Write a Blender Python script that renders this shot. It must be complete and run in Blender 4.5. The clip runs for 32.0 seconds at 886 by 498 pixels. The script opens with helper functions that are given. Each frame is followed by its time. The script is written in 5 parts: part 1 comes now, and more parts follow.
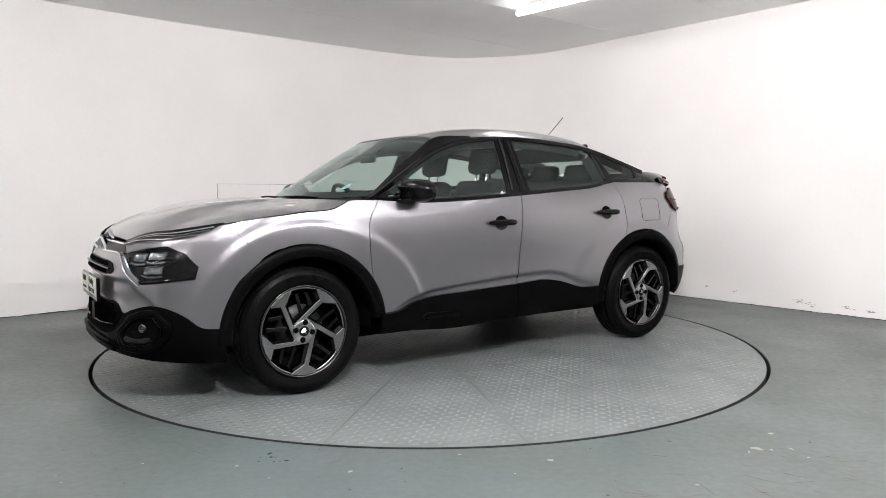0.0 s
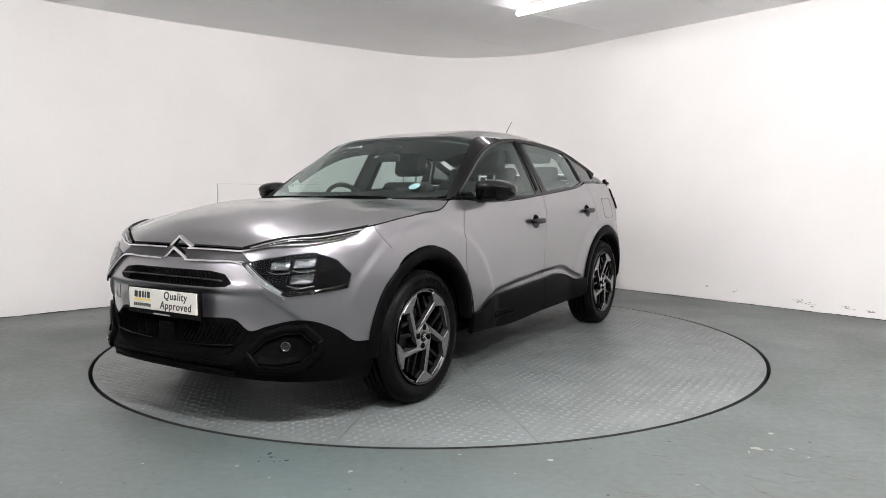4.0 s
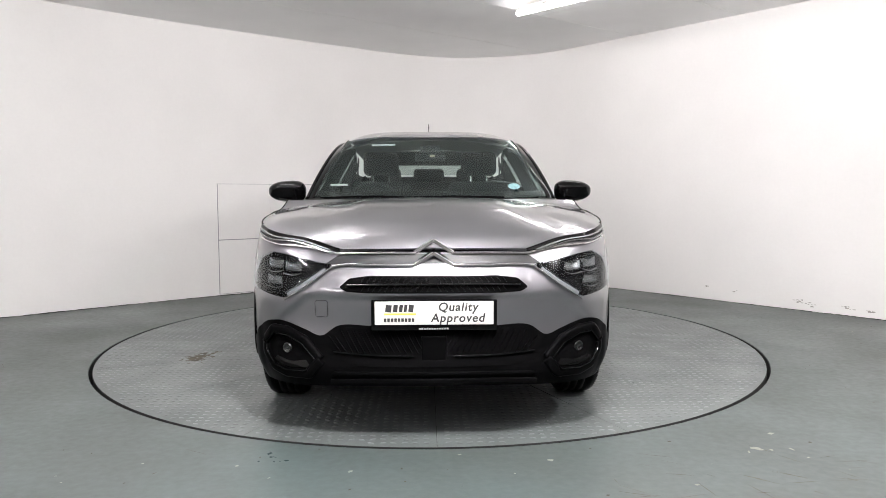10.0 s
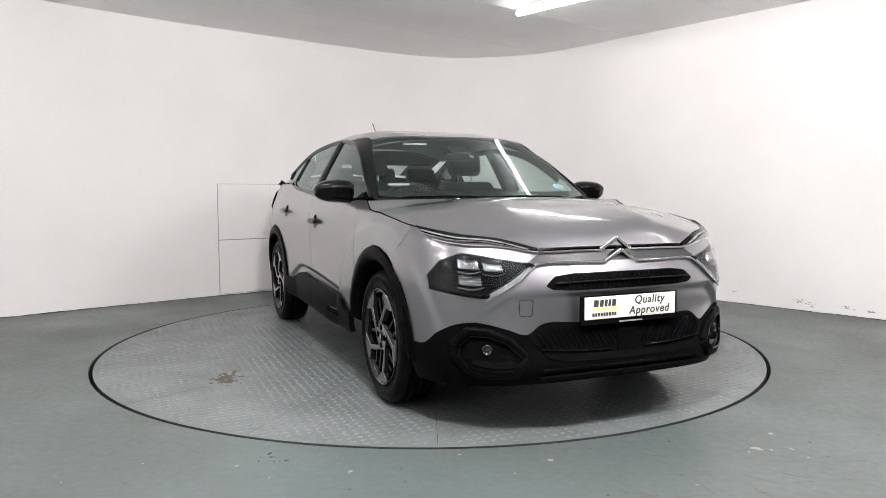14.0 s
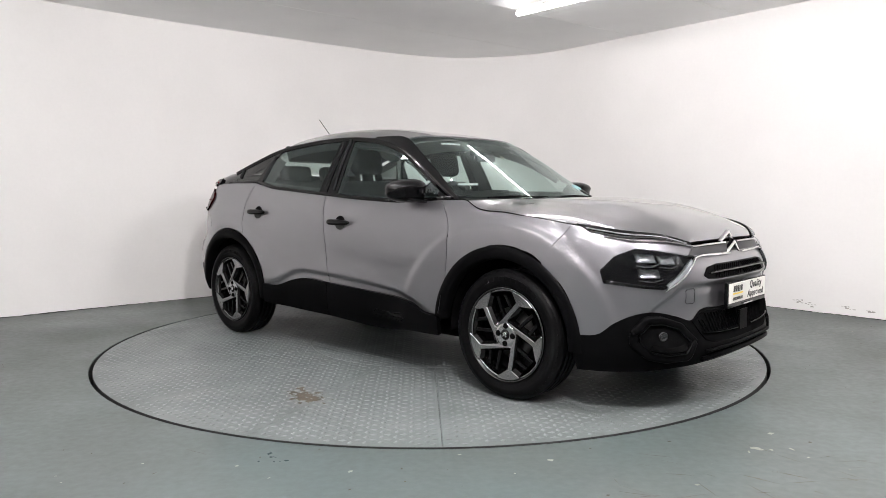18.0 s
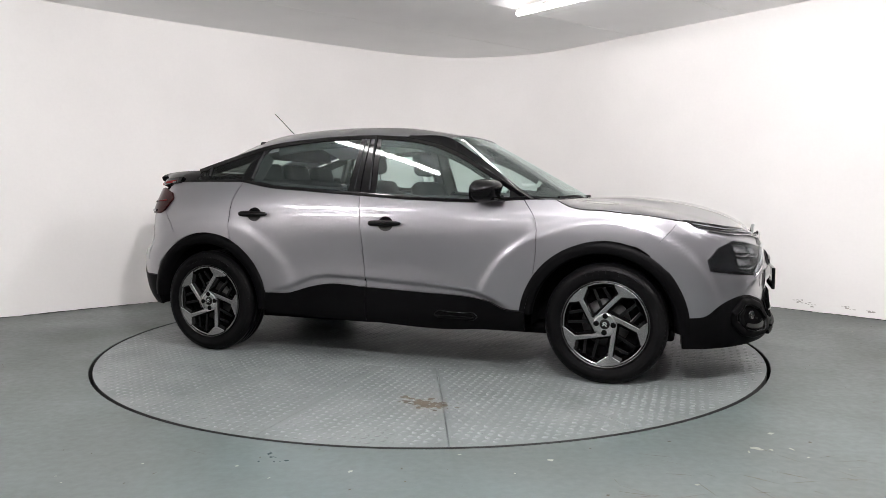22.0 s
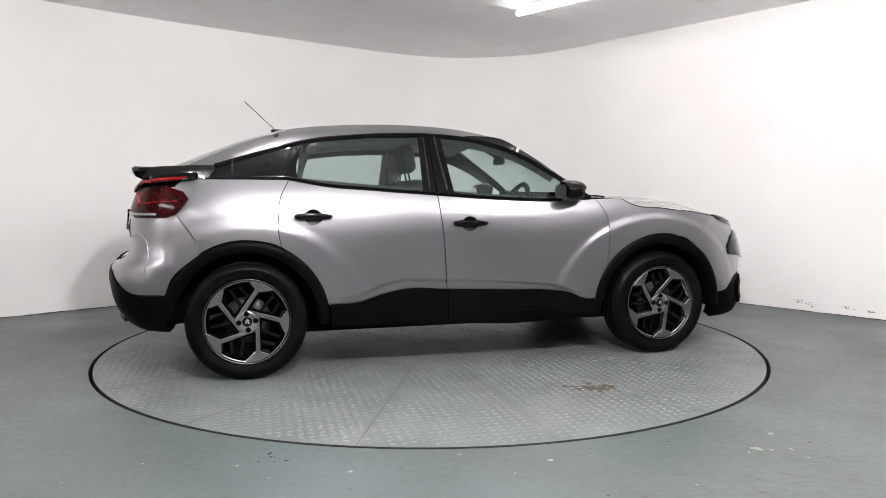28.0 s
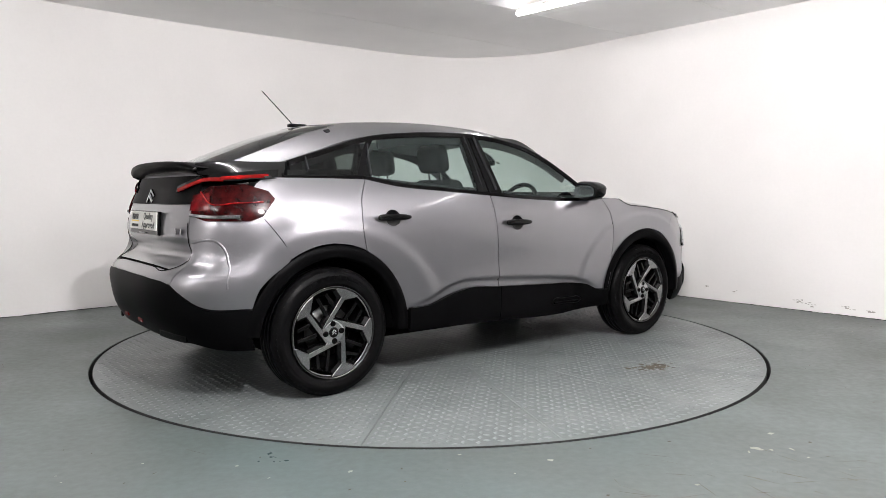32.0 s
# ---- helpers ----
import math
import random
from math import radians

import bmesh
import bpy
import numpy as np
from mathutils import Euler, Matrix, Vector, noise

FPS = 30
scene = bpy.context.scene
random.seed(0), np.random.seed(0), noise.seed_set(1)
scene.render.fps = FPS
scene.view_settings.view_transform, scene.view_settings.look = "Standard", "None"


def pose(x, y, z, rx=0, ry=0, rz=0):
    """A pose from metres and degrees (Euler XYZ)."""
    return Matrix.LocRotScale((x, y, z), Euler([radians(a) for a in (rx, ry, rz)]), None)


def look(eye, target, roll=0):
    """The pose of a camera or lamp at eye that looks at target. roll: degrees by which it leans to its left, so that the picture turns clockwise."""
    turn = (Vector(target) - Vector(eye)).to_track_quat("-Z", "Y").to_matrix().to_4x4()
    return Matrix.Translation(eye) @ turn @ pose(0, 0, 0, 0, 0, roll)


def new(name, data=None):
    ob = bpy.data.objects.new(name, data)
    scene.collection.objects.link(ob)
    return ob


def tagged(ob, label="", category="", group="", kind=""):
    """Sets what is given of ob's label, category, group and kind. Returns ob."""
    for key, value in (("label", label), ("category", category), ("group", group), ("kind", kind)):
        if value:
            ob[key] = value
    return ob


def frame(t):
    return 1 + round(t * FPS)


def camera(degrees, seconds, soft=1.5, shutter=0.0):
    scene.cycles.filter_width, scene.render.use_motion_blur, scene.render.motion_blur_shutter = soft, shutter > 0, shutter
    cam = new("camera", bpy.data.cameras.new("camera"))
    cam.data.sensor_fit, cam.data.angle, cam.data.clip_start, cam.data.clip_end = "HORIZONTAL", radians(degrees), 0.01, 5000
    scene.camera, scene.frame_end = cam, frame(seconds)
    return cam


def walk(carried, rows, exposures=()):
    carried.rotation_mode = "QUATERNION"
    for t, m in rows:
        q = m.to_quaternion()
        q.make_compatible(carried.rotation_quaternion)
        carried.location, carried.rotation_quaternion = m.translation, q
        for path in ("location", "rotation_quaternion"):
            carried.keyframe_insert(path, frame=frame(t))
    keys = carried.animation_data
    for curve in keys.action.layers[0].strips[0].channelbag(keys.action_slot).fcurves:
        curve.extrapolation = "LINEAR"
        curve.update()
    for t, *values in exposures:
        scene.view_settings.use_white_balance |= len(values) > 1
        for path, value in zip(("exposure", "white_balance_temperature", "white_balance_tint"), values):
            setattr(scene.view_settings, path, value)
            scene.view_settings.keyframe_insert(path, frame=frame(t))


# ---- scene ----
# A silver five-door hatchback turns on a steel turntable in a white photo studio.

cam = camera(63.996, 32.0, soft=0.6)
PITCH, YAW = radians(-4.439), radians(0.9116)
EYE = Vector((0, -5.1986, 1.0726))
AIM = EYE + Vector((math.sin(YAW) * math.cos(PITCH), math.cos(YAW) * math.cos(PITCH), math.sin(PITCH)))
walk(cam, [(0, look(EYE, AIM, -0.099)), (32.0, look(EYE, AIM, -0.099))], [(0, 0.28), (32.0, 0.28)])

# ---- light ----
world = bpy.data.worlds.new("world")
scene.world = world
world.use_nodes = True
world.node_tree.nodes["Background"].inputs[0].default_value = (0.8, 0.85, 0.9, 1)
world.node_tree.nodes["Background"].inputs[1].default_value = 0.02

CEIL = 2.78
# Ceiling tubes, all parallel: middle x and y, and glow. The glowing tubes themselves light the place.
# First is in view, second shows in reflections; the rest are unseen added fill.
TUBES_AND_FILL = [(1.29, 0.85, 22), (-1.22, -1.02, 85), (2.95, -1.30, 10), (5.01, -3.21, 14), (2.51, -5.06, 15), (4.37, -7.09, 12), (-3.49, -3.09, 75), (-1.63, -5.12, 30), (0.23, -7.15, 25), (-5.73, -5.15, 110), (-3.87, -7.18, 70)]
# Compact round ceiling lamps out of view, whose hard shadows fall under the car and on the curved wall.
ROUND_LAMPS = [(0.25, -3.90, 1040), (2.45, -3.20, 520)]
TUBE_TURN, TUBE_LENGTH = -47.5, 1.50


# ---- materials ----
def material(name, base, rough=0.5, metal=0.0, vary=0.06, scale=8.0, fine=120.0, bump=0.0, coat=0.0, spec=0.5, bump_scale=None, vary_to=None, rvary=0.0):
    m = bpy.data.materials.new(name)
    m.use_nodes = True
    nt = m.node_tree
    bsdf = nt.nodes["Principled BSDF"]
    geo = nt.nodes.new("ShaderNodeTexCoord")
    big = nt.nodes.new("ShaderNodeTexNoise")
    big.inputs["Scale"].default_value, big.inputs["Detail"].default_value = scale, 5
    small = nt.nodes.new("ShaderNodeTexNoise")
    small.inputs["Scale"].default_value, small.inputs["Detail"].default_value = fine, 3
    for n in (big, small):
        nt.links.new(geo.outputs["Object"], n.inputs["Vector"])
    add = nt.nodes.new("ShaderNodeMath")
    add.operation = "MULTIPLY_ADD"
    add.inputs[1].default_value = 0.35
    nt.links.new(small.outputs["Fac"], add.inputs[0])
    nt.links.new(big.outputs["Fac"], add.inputs[2])
    ramp = nt.nodes.new("ShaderNodeMapRange")
    ramp.inputs[1].default_value, ramp.inputs[2].default_value = 0.42, 0.93
    nt.links.new(add.outputs[0], ramp.inputs[0])
    mix = nt.nodes.new("ShaderNodeMix")
    mix.data_type = "RGBA"
    other = vary_to or [c * (1 - 2 * vary) for c in base]
    mix.inputs[6].default_value = (*[min(1, c * (1 + vary)) for c in base], 1)
    mix.inputs[7].default_value = (*other, 1)
    nt.links.new(ramp.outputs[0], mix.inputs[0])
    nt.links.new(mix.outputs[2], bsdf.inputs["Base Color"])
    bsdf.inputs["Roughness"].default_value, bsdf.inputs["Metallic"].default_value = rough, metal
    bsdf.inputs["Coat Weight"].default_value, bsdf.inputs["Coat Roughness"].default_value = coat, 0.03
    bsdf.inputs["Specular IOR Level"].default_value = spec
    if rvary:
        rr = nt.nodes.new("ShaderNodeMapRange")
        rr.inputs[1].default_value, rr.inputs[2].default_value = 0.42, 0.93
        rr.inputs[3].default_value, rr.inputs[4].default_value = rough - rvary, rough + rvary
        nt.links.new(add.outputs[0], rr.inputs[0])
        nt.links.new(rr.outputs[0], bsdf.inputs["Roughness"])
    if bump:
        b = nt.nodes.new("ShaderNodeBump")
        b.inputs["Strength"].default_value, b.inputs["Distance"].default_value = 1.0, bump
        if bump_scale:
            third = nt.nodes.new("ShaderNodeTexNoise")
            third.inputs["Scale"].default_value, third.inputs["Detail"].default_value = bump_scale, 4
            nt.links.new(geo.outputs["Object"], third.inputs["Vector"])
            nt.links.new(third.outputs["Fac"], b.inputs["Height"])
        else:
            nt.links.new(small.outputs["Fac"], b.inputs["Height"])
        nt.links.new(b.outputs[0], bsdf.inputs["Normal"])
    return m


def glass(name, tint, least=0.06, shine_tint=(1, 1, 1)):
    m = bpy.data.materials.new(name)
    m.use_nodes = True
    nt = m.node_tree
    nt.nodes.remove(nt.nodes["Principled BSDF"])
    out = nt.nodes["Material Output"]
    clear = nt.nodes.new("ShaderNodeBsdfTransparent")
    clear.inputs[0].default_value = (*tint, 1)
    shine = nt.nodes.new("ShaderNodeBsdfGlossy")
    shine.inputs["Roughness"].default_value = 0.01
    shine.inputs["Color"].default_value = (*shine_tint, 1)
    facing = nt.nodes.new("ShaderNodeLayerWeight")
    facing.inputs[0].default_value = 0.5
    steep = nt.nodes.new("ShaderNodeMath")
    steep.operation = "POWER"
    steep.inputs[1].default_value = 5
    nt.links.new(facing.outputs["Facing"], steep.inputs[0])
    fres = nt.nodes.new("ShaderNodeMath")
    fres.operation = "MULTIPLY_ADD"
    fres.inputs[1].default_value, fres.inputs[2].default_value = 0.92, least
    nt.links.new(steep.outputs[0], fres.inputs[0])
    mix = nt.nodes.new("ShaderNodeMixShader")
    nt.links.new(fres.outputs[0], mix.inputs[0])
    nt.links.new(clear.outputs[0], mix.inputs[1])
    nt.links.new(shine.outputs[0], mix.inputs[2])
    nt.links.new(mix.outputs[0], out.inputs["Surface"])
    return m


def glowing(name, color, strength):
    m = bpy.data.materials.new(name)
    m.use_nodes = True
    b = m.node_tree.nodes["Principled BSDF"]
    b.inputs["Base Color"].default_value = (*color, 1)
    b.inputs["Emission Color"].default_value = (*color, 1)
    b.inputs["Emission Strength"].default_value = strength
    return m


WALL = material("white_wall_paint", (0.84, 0.825, 0.81), 0.75, vary=0.02, scale=1.3, fine=40, bump=0.0015, bump_scale=9)
CEILING = material("ceiling_board", (0.92, 0.92, 0.915), 0.8, vary=0.02, scale=2, fine=90, bump=0.0005)
UNSEEN_WALL = material("back_wall_paint", (0.32, 0.317, 0.312), 0.8, vary=0.05, scale=2, fine=40)
FLOOR = material("painted_concrete", (0.063, 0.083, 0.083), 0.40, vary=0.12, scale=0.9, fine=26, bump=0.0006, rvary=0.13, vary_to=(0.066, 0.074, 0.068))
PLATE = material("painted_steel_plate", (0.118, 0.132, 0.132), 0.38, metal=0.0, vary=0.10, scale=3, fine=70, bump=0.0004, rvary=0.08)
LUG = material("worn_steel_lug", (0.172, 0.188, 0.188), 0.34, metal=0.0, vary=0.2, scale=5, fine=80, rvary=0.08)
STAIN = material("rust_stain", (0.085, 0.066, 0.044), 0.7, vary=0.3, scale=14, fine=90)
GROOVE = material("dark_gap", (0.012, 0.012, 0.012), 0.8, scale=20)
CHIP = material("bare_chip", (0.36, 0.36, 0.31), 0.8, vary=0.2, scale=30)
PAINT = material("silver_paint", (0.230, 0.225, 0.243), 0.30, metal=0.88, vary=0.02, scale=2, fine=900, coat=1.0)
BLACK = material("black_plastic", (0.0018, 0.0018, 0.0020), 0.38, vary=0.12, scale=6, fine=400, bump=0.0001, spec=0.022)
GLOSS = material("gloss_black", (0.002, 0.002, 0.0022), 0.05, vary=0.1, scale=3, spec=0.2)
RUBBER = material("tyre_rubber", (0.003, 0.003, 0.0032), 0.36, vary=0.2, scale=14, fine=260, bump=0.0003, spec=0.04)
HUBFACE = material("bright_machined_alloy", (0.44, 0.44, 0.445), 0.20, metal=1.0, vary=0.08, scale=30)
ALLOY = material("machined_alloy", (0.26, 0.26, 0.265), 0.27, metal=1.0, vary=0.05, scale=12, fine=300)
DISC = material("dull_steel", (0.045, 0.045, 0.045), 0.45, metal=0.9, vary=0.15, scale=20)
CHROME = material("chrome", (0.78, 0.78, 0.79), 0.10, metal=1.0, vary=0.03)
LINER = material("black_liner", (0.002, 0.002, 0.0022), 0.9, vary=0.2, scale=20, spec=0.02)
CLOTH = material("charcoal_cloth", (0.013, 0.0135, 0.0145), 0.9, vary=0.15, scale=14, fine=500, bump=0.0001, spec=0.1)
TRIM = material("cabin_trim", (0.016, 0.0165, 0.018), 0.7, vary=0.12, scale=8, fine=350, bump=0.0001, spec=0.12)
HEADLINER = material("grey_headliner", (0.42, 0.425, 0.41), 0.95, vary=0.06, scale=10, fine=300)
SIGN = material("white_sign", (0.58, 0.575, 0.54), 0.4, vary=0.02)
INK = material("black_ink", (0.02, 0.02, 0.02), 0.6)
YELLOW = material("yellow_ink", (0.78, 0.55, 0.08), 0.6)
WHITEMARK = material("pale_print", (0.6, 0.6, 0.6), 0.6)
SMALLMARK = material("pale_yellow_sticker", (0.35, 0.33, 0.24), 0.6, vary=0.2, scale=90)
BLUEMARK = material("teal_sticker", (0.20, 0.36, 0.37), 0.5, vary=0.3, scale=60)
RED = material("red_lens", (0.20, 0.005, 0.005), 0.15, vary=0.25, scale=30, coat=0.0, spec=0.2)
REDFIELD = material("red_lens_field", (0.085, 0.003, 0.004), 0.14, vary=0.4, scale=30, coat=0.0, spec=0.12)
DARKRED = material("dark_red_lens", (0.024, 0.0012, 0.0014), 0.10, vary=0.5, scale=22, coat=0.0, spec=0.12)
FOG = material("clear_fog_lens", (0.05, 0.05, 0.053), 0.12, metal=0.9, vary=0.4, scale=60, coat=1.0)
LENS = material("silver_reflector", (0.42, 0.425, 0.435), 0.16, metal=1.0, vary=0.2, scale=40)
REFLECTOR = material("silvered_bowl", (0.24, 0.245, 0.252), 0.16, metal=1.0, vary=0.15, scale=40)
RIMEDGE = material("dark_rim", (0.07, 0.07, 0.072), 0.25, metal=1.0, vary=0.1, scale=20)
NOSE = material("dark_grey_satin", (0.030, 0.030, 0.032), 0.35, vary=0.1, scale=10, spec=0.15)
SCUFF = material("grey_scuff", (0.46, 0.44, 0.41), 0.9, vary=0.3, scale=60)
FROST = material("frosted_white_lens", (0.20, 0.205, 0.215), 0.25, vary=0.1, scale=40, coat=0.5)
LAMPDARK = material("smoked_lamp_housing", (0.003, 0.003, 0.0034), 0.12, vary=0.05, scale=25, spec=0.06)
GREYPRINT = material("grey_print", (0.32, 0.32, 0.33), 0.7)
CLEARGLASS = glass("tinted_glass", (0.72, 0.815, 0.785), 0.075, (0.88, 1.0, 0.98))
DARKGLASS = glass("dark_glass", (0.62, 0.67, 0.65))
BLACKGLASS = glass("privacy_glass", (0.20, 0.225, 0.215), 0.035)
LAMPGLASS = glass("lamp_glass", (0.88, 0.90, 0.91), 0.018)


# ---- building helpers ----
def part(name, bm, mat, parent=None, label="", smooth=True):
    me = bpy.data.meshes.new(name)
    bmesh.ops.recalc_face_normals(bm, faces=bm.faces) if not bm.faces.layers.int.get("keep") else None
    for f in bm.faces:
        f.smooth = smooth
    bm.to_mesh(me)
    bm.free()
    me.materials.append(mat)
    ob = new(name, me)
    if parent is not None:
        ob.parent = parent
    if label:
        ob["label"] = label
    return ob


def empty(name):
    ob = new(name)
    ob.empty_display_size = 0.2
    return ob


def pydata(name, verts, faces, mat, parent=None, label="", smooth=True):
    me = bpy.data.meshes.new(name)
    me.from_pydata([tuple(v) for v in verts], [], faces)
    me.polygons.foreach_set("use_smooth", [smooth] * len(me.polygons))
    me.materials.append(mat)
    me.update()
    ob = new(name, me)
    if parent is not None:
        ob.parent = parent
    if label:
        ob["label"] = label
    return ob


def curve(points):
    """A smooth curve through points, as a function of 0..1 that takes arrays."""
    p = np.array(points, float)
    d = np.maximum(np.linalg.norm(np.diff(p, axis=0), axis=1), 1e-6)
    k = np.concatenate([[0], np.cumsum(d)]) / d.sum()
    if len(p) == 2:
        return lambda u: p[0] + np.asarray(u, float)[..., None] * (p[1] - p[0])
    s = np.diff(p, axis=0) / np.diff(k)[:, None]
    h = np.diff(k)[:, None]
    m = np.vstack([s[:1], (s[:-1] * h[1:] + s[1:] * h[:-1]) / (h[1:] + h[:-1]), s[-1:]])

    def at(u):
        u = np.clip(np.asarray(u, float), 0, 1)
        i = np.clip(np.searchsorted(k, u, side="right") - 1, 0, len(k) - 2)
        w = (k[i + 1] - k[i])
        t = ((u - k[i]) / w)[..., None]
        w = w[..., None]
        return ((2 * t**3 - 3 * t**2 + 1) * p[i] + (t**3 - 2 * t**2 + t) * w * m[i] + (-2 * t**3 + 3 * t**2) * p[i + 1] + (t**3 - t**2) * w * m[i + 1])

    return at


def table(xs, ys):
    """A smooth function through a few values."""
    f = curve(list(zip(xs, ys)))
    u = np.linspace(0, 1, 400)
    q = f(u)
    return lambda x: np.interp(x, q[:, 0], q[:, 1])


def normals(P):
    du = np.gradient(P, axis=0)
    dv = np.gradient(P, axis=1)
    n = np.cross(du, dv)
    return n / np.maximum(np.linalg.norm(n, axis=2, keepdims=True), 1e-9)


def sheet(name, P, mat, parent=None, label="", lip=0.015, proud=0.0, side=1, out=None):
    """A panel from a grid of points, with its edges turned inwards by lip; side -1 mirrors it."""
    P = np.array(P, float)
    n = normals(P)
    c = P.reshape(-1, 3).mean(0)
    mid = n.reshape(-1, 3).mean(0)
    away = np.array(out) if out is not None else c - np.array([np.clip(c[0], -1.2, 1.2), 0, 0.7])
    if mid @ away < 0:
        n = -n
        P, n = P[::-1], n[::-1]
    P = P + n * proud
    a, b = P.shape[:2]
    verts = list(P.reshape(-1, 3))
    faces = [(i * b + j, (i + 1) * b + j, (i + 1) * b + j + 1, i * b + j + 1) for i in range(a - 1) for j in range(b - 1)]
    if lip:
        ring = [(i, 0) for i in range(a)] + [(a - 1, j) for j in range(1, b)] + [(i, b - 1) for i in range(a - 2, -1, -1)] + [(0, j) for j in range(b - 2, 0, -1)]
        base = len(verts)
        for i, j in ring:
            verts.append(P[i, j])
            verts.append(P[i, j] - n[i, j] * lip)
        m = len(ring)
        for k in range(m):
            l = (k + 1) % m
            faces.append((base + 2 * k, base + 2 * k + 1, base + 2 * l + 1, base + 2 * l))
    verts = np.array(verts)
    if side < 0:
        verts = verts * [1, -1, 1]
        faces = [f[::-1] for f in faces]
    return pydata(name, verts, faces, mat, parent, label)


def coons(bottom, top, left, right, nu, nv, gap=0.0025):
    """A grid between four curves: bottom and top run from left to right, left and right from bottom to top."""
    u, v = np.linspace(0, 1, nu + 1), np.linspace(0, 1, nv + 1)
    B, T, L, R = (curve(q) for q in (bottom, top, left, right))
    b, t, l, r = B(u)[:, None], T(u)[:, None], L(v)[None], R(v)[None]
    U, V = u[:, None, None], v[None, :, None]
    P = (1 - V) * b + V * t + (1 - U) * l + U * r - ((1 - U) * (1 - V) * b[:1] + U * (1 - V) * b[-1:] + (1 - U) * V * t[:1] + U * V * t[-1:])
    if gap:
        for axis in (0, 1):
            Q = np.moveaxis(P, axis, 0)
            for k, s in ((0, 1), (-1, -2)):
                d = Q[s] - Q[k]
                Q[k] += d / np.maximum(np.linalg.norm(d, axis=-1, keepdims=True), 1e-6) * gap
    return P


def sweep(name, points, width, depth, mat, parent=None, label="", up=(0, 0, 1), n=24, side=1, taper=1.0, smooth=False):
    """A bar of rounded box section along a curve; width lies along up, depth across it."""
    u = np.linspace(0, 1, n + 1)
    c = curve(points)(u)
    t = np.gradient(c, axis=0)
    t /= np.linalg.norm(t, axis=1, keepdims=True)
    upv = np.array(up, float)
    a = upv - t * (t @ upv)[:, None]
    a /= np.maximum(np.linalg.norm(a, axis=1, keepdims=True), 1e-9)
    b = np.cross(t, a)
    prof = [(-0.5, -0.3), (-0.3, -0.5), (0.3, -0.5), (0.5, -0.3), (0.5, 0.3), (0.3, 0.5), (-0.3, 0.5), (-0.5, 0.3)]
    scale = 1 + (taper - 1) * u
    verts = []
    for i in range(n + 1):
        for p, q in prof:
            verts.append(c[i] + a[i] * p * width * scale[i] + b[i] * q * depth)
    m = len(prof)
    faces = [(i * m + k, i * m + (k + 1) % m, (i + 1) * m + (k + 1) % m, (i + 1) * m + k) for i in range(n) for k in range(m)]
    faces += [tuple(range(m))[::-1], tuple(n * m + k for k in range(m))]
    verts = np.array(verts)
    if side < 0:
        verts = verts * [1, -1, 1]
        faces = [f[::-1] for f in faces]
    return pydata(name, verts, faces, mat, parent, label, smooth)


def box_bm(size, at=(0, 0, 0), bevel=0.0, turn=None, segments=2):
    bm = bmesh.new()
    m = Matrix.Translation(at) @ (turn or Matrix()) @ Matrix.Diagonal((*size, 1))
    bmesh.ops.create_cube(bm, size=1, matrix=m)
    if bevel:
        bmesh.ops.bevel(bm, geom=list(bm.edges), offset=bevel, segments=segments, affect="EDGES", profile=0.5)
    return bm


def lathe(name, prof, mat, parent=None, label="", n=72, axis="y", smooth=True, closed=False):
    """Turn a profile of (radius, along) round the axis through the origin."""
    a = np.linspace(0, 2 * math.pi, n, endpoint=False)
    verts, m = [], len(prof)
    for w in a:
        for r, h in prof:
            if axis == "y":
                verts.append((r * math.cos(w), h, r * math.sin(w)))
            else:
                verts.append((r * math.cos(w), r * math.sin(w), h))
    faces = [(i * m + k, ((i + 1) % n) * m + k, ((i + 1) % n) * m + (k + 1) % m, i * m + (k + 1) % m) for i in range(n) for k in range(m if closed else m - 1)]
    return pydata(name, verts, faces, mat, parent, label, smooth)


def prism(name, outline, depth, mat, parent=None, label="", place=None, bevel=0.0):
    """A flat outline in x, z, given thickness along y."""
    bm = bmesh.new()
    vs = [bm.verts.new((x, 0, z)) for x, z in outline]
    f = bm.faces.new(vs)
    r = bmesh.ops.extrude_face_region(bm, geom=[f])
    bmesh.ops.translate(bm, verts=[v for v in r["geom"] if isinstance(v, bmesh.types.BMVert)], vec=(0, depth, 0))
    if bevel:
        bmesh.ops.bevel(bm, geom=list(bm.edges), offset=bevel, segments=2, affect="EDGES")
    if place is not None:
        bm.transform(place)
    return part(name, bm, mat, parent, label, smooth=False)


# ---- the room ----
WALL_PLAN = [(-7.0, -1.83), (-3.72, 1.01), (-2.27, 2.27), (-1.62, 2.76), (-0.90, 3.30), (-0.30, 3.68), (0.26, 3.88), (0.83, 3.81), (1.39, 3.54), (1.81, 3.08), (2.19, 2.61), (2.57, 2.16), (3.34, 1.24), (3.86, 0.62), (6.2, -2.17)]


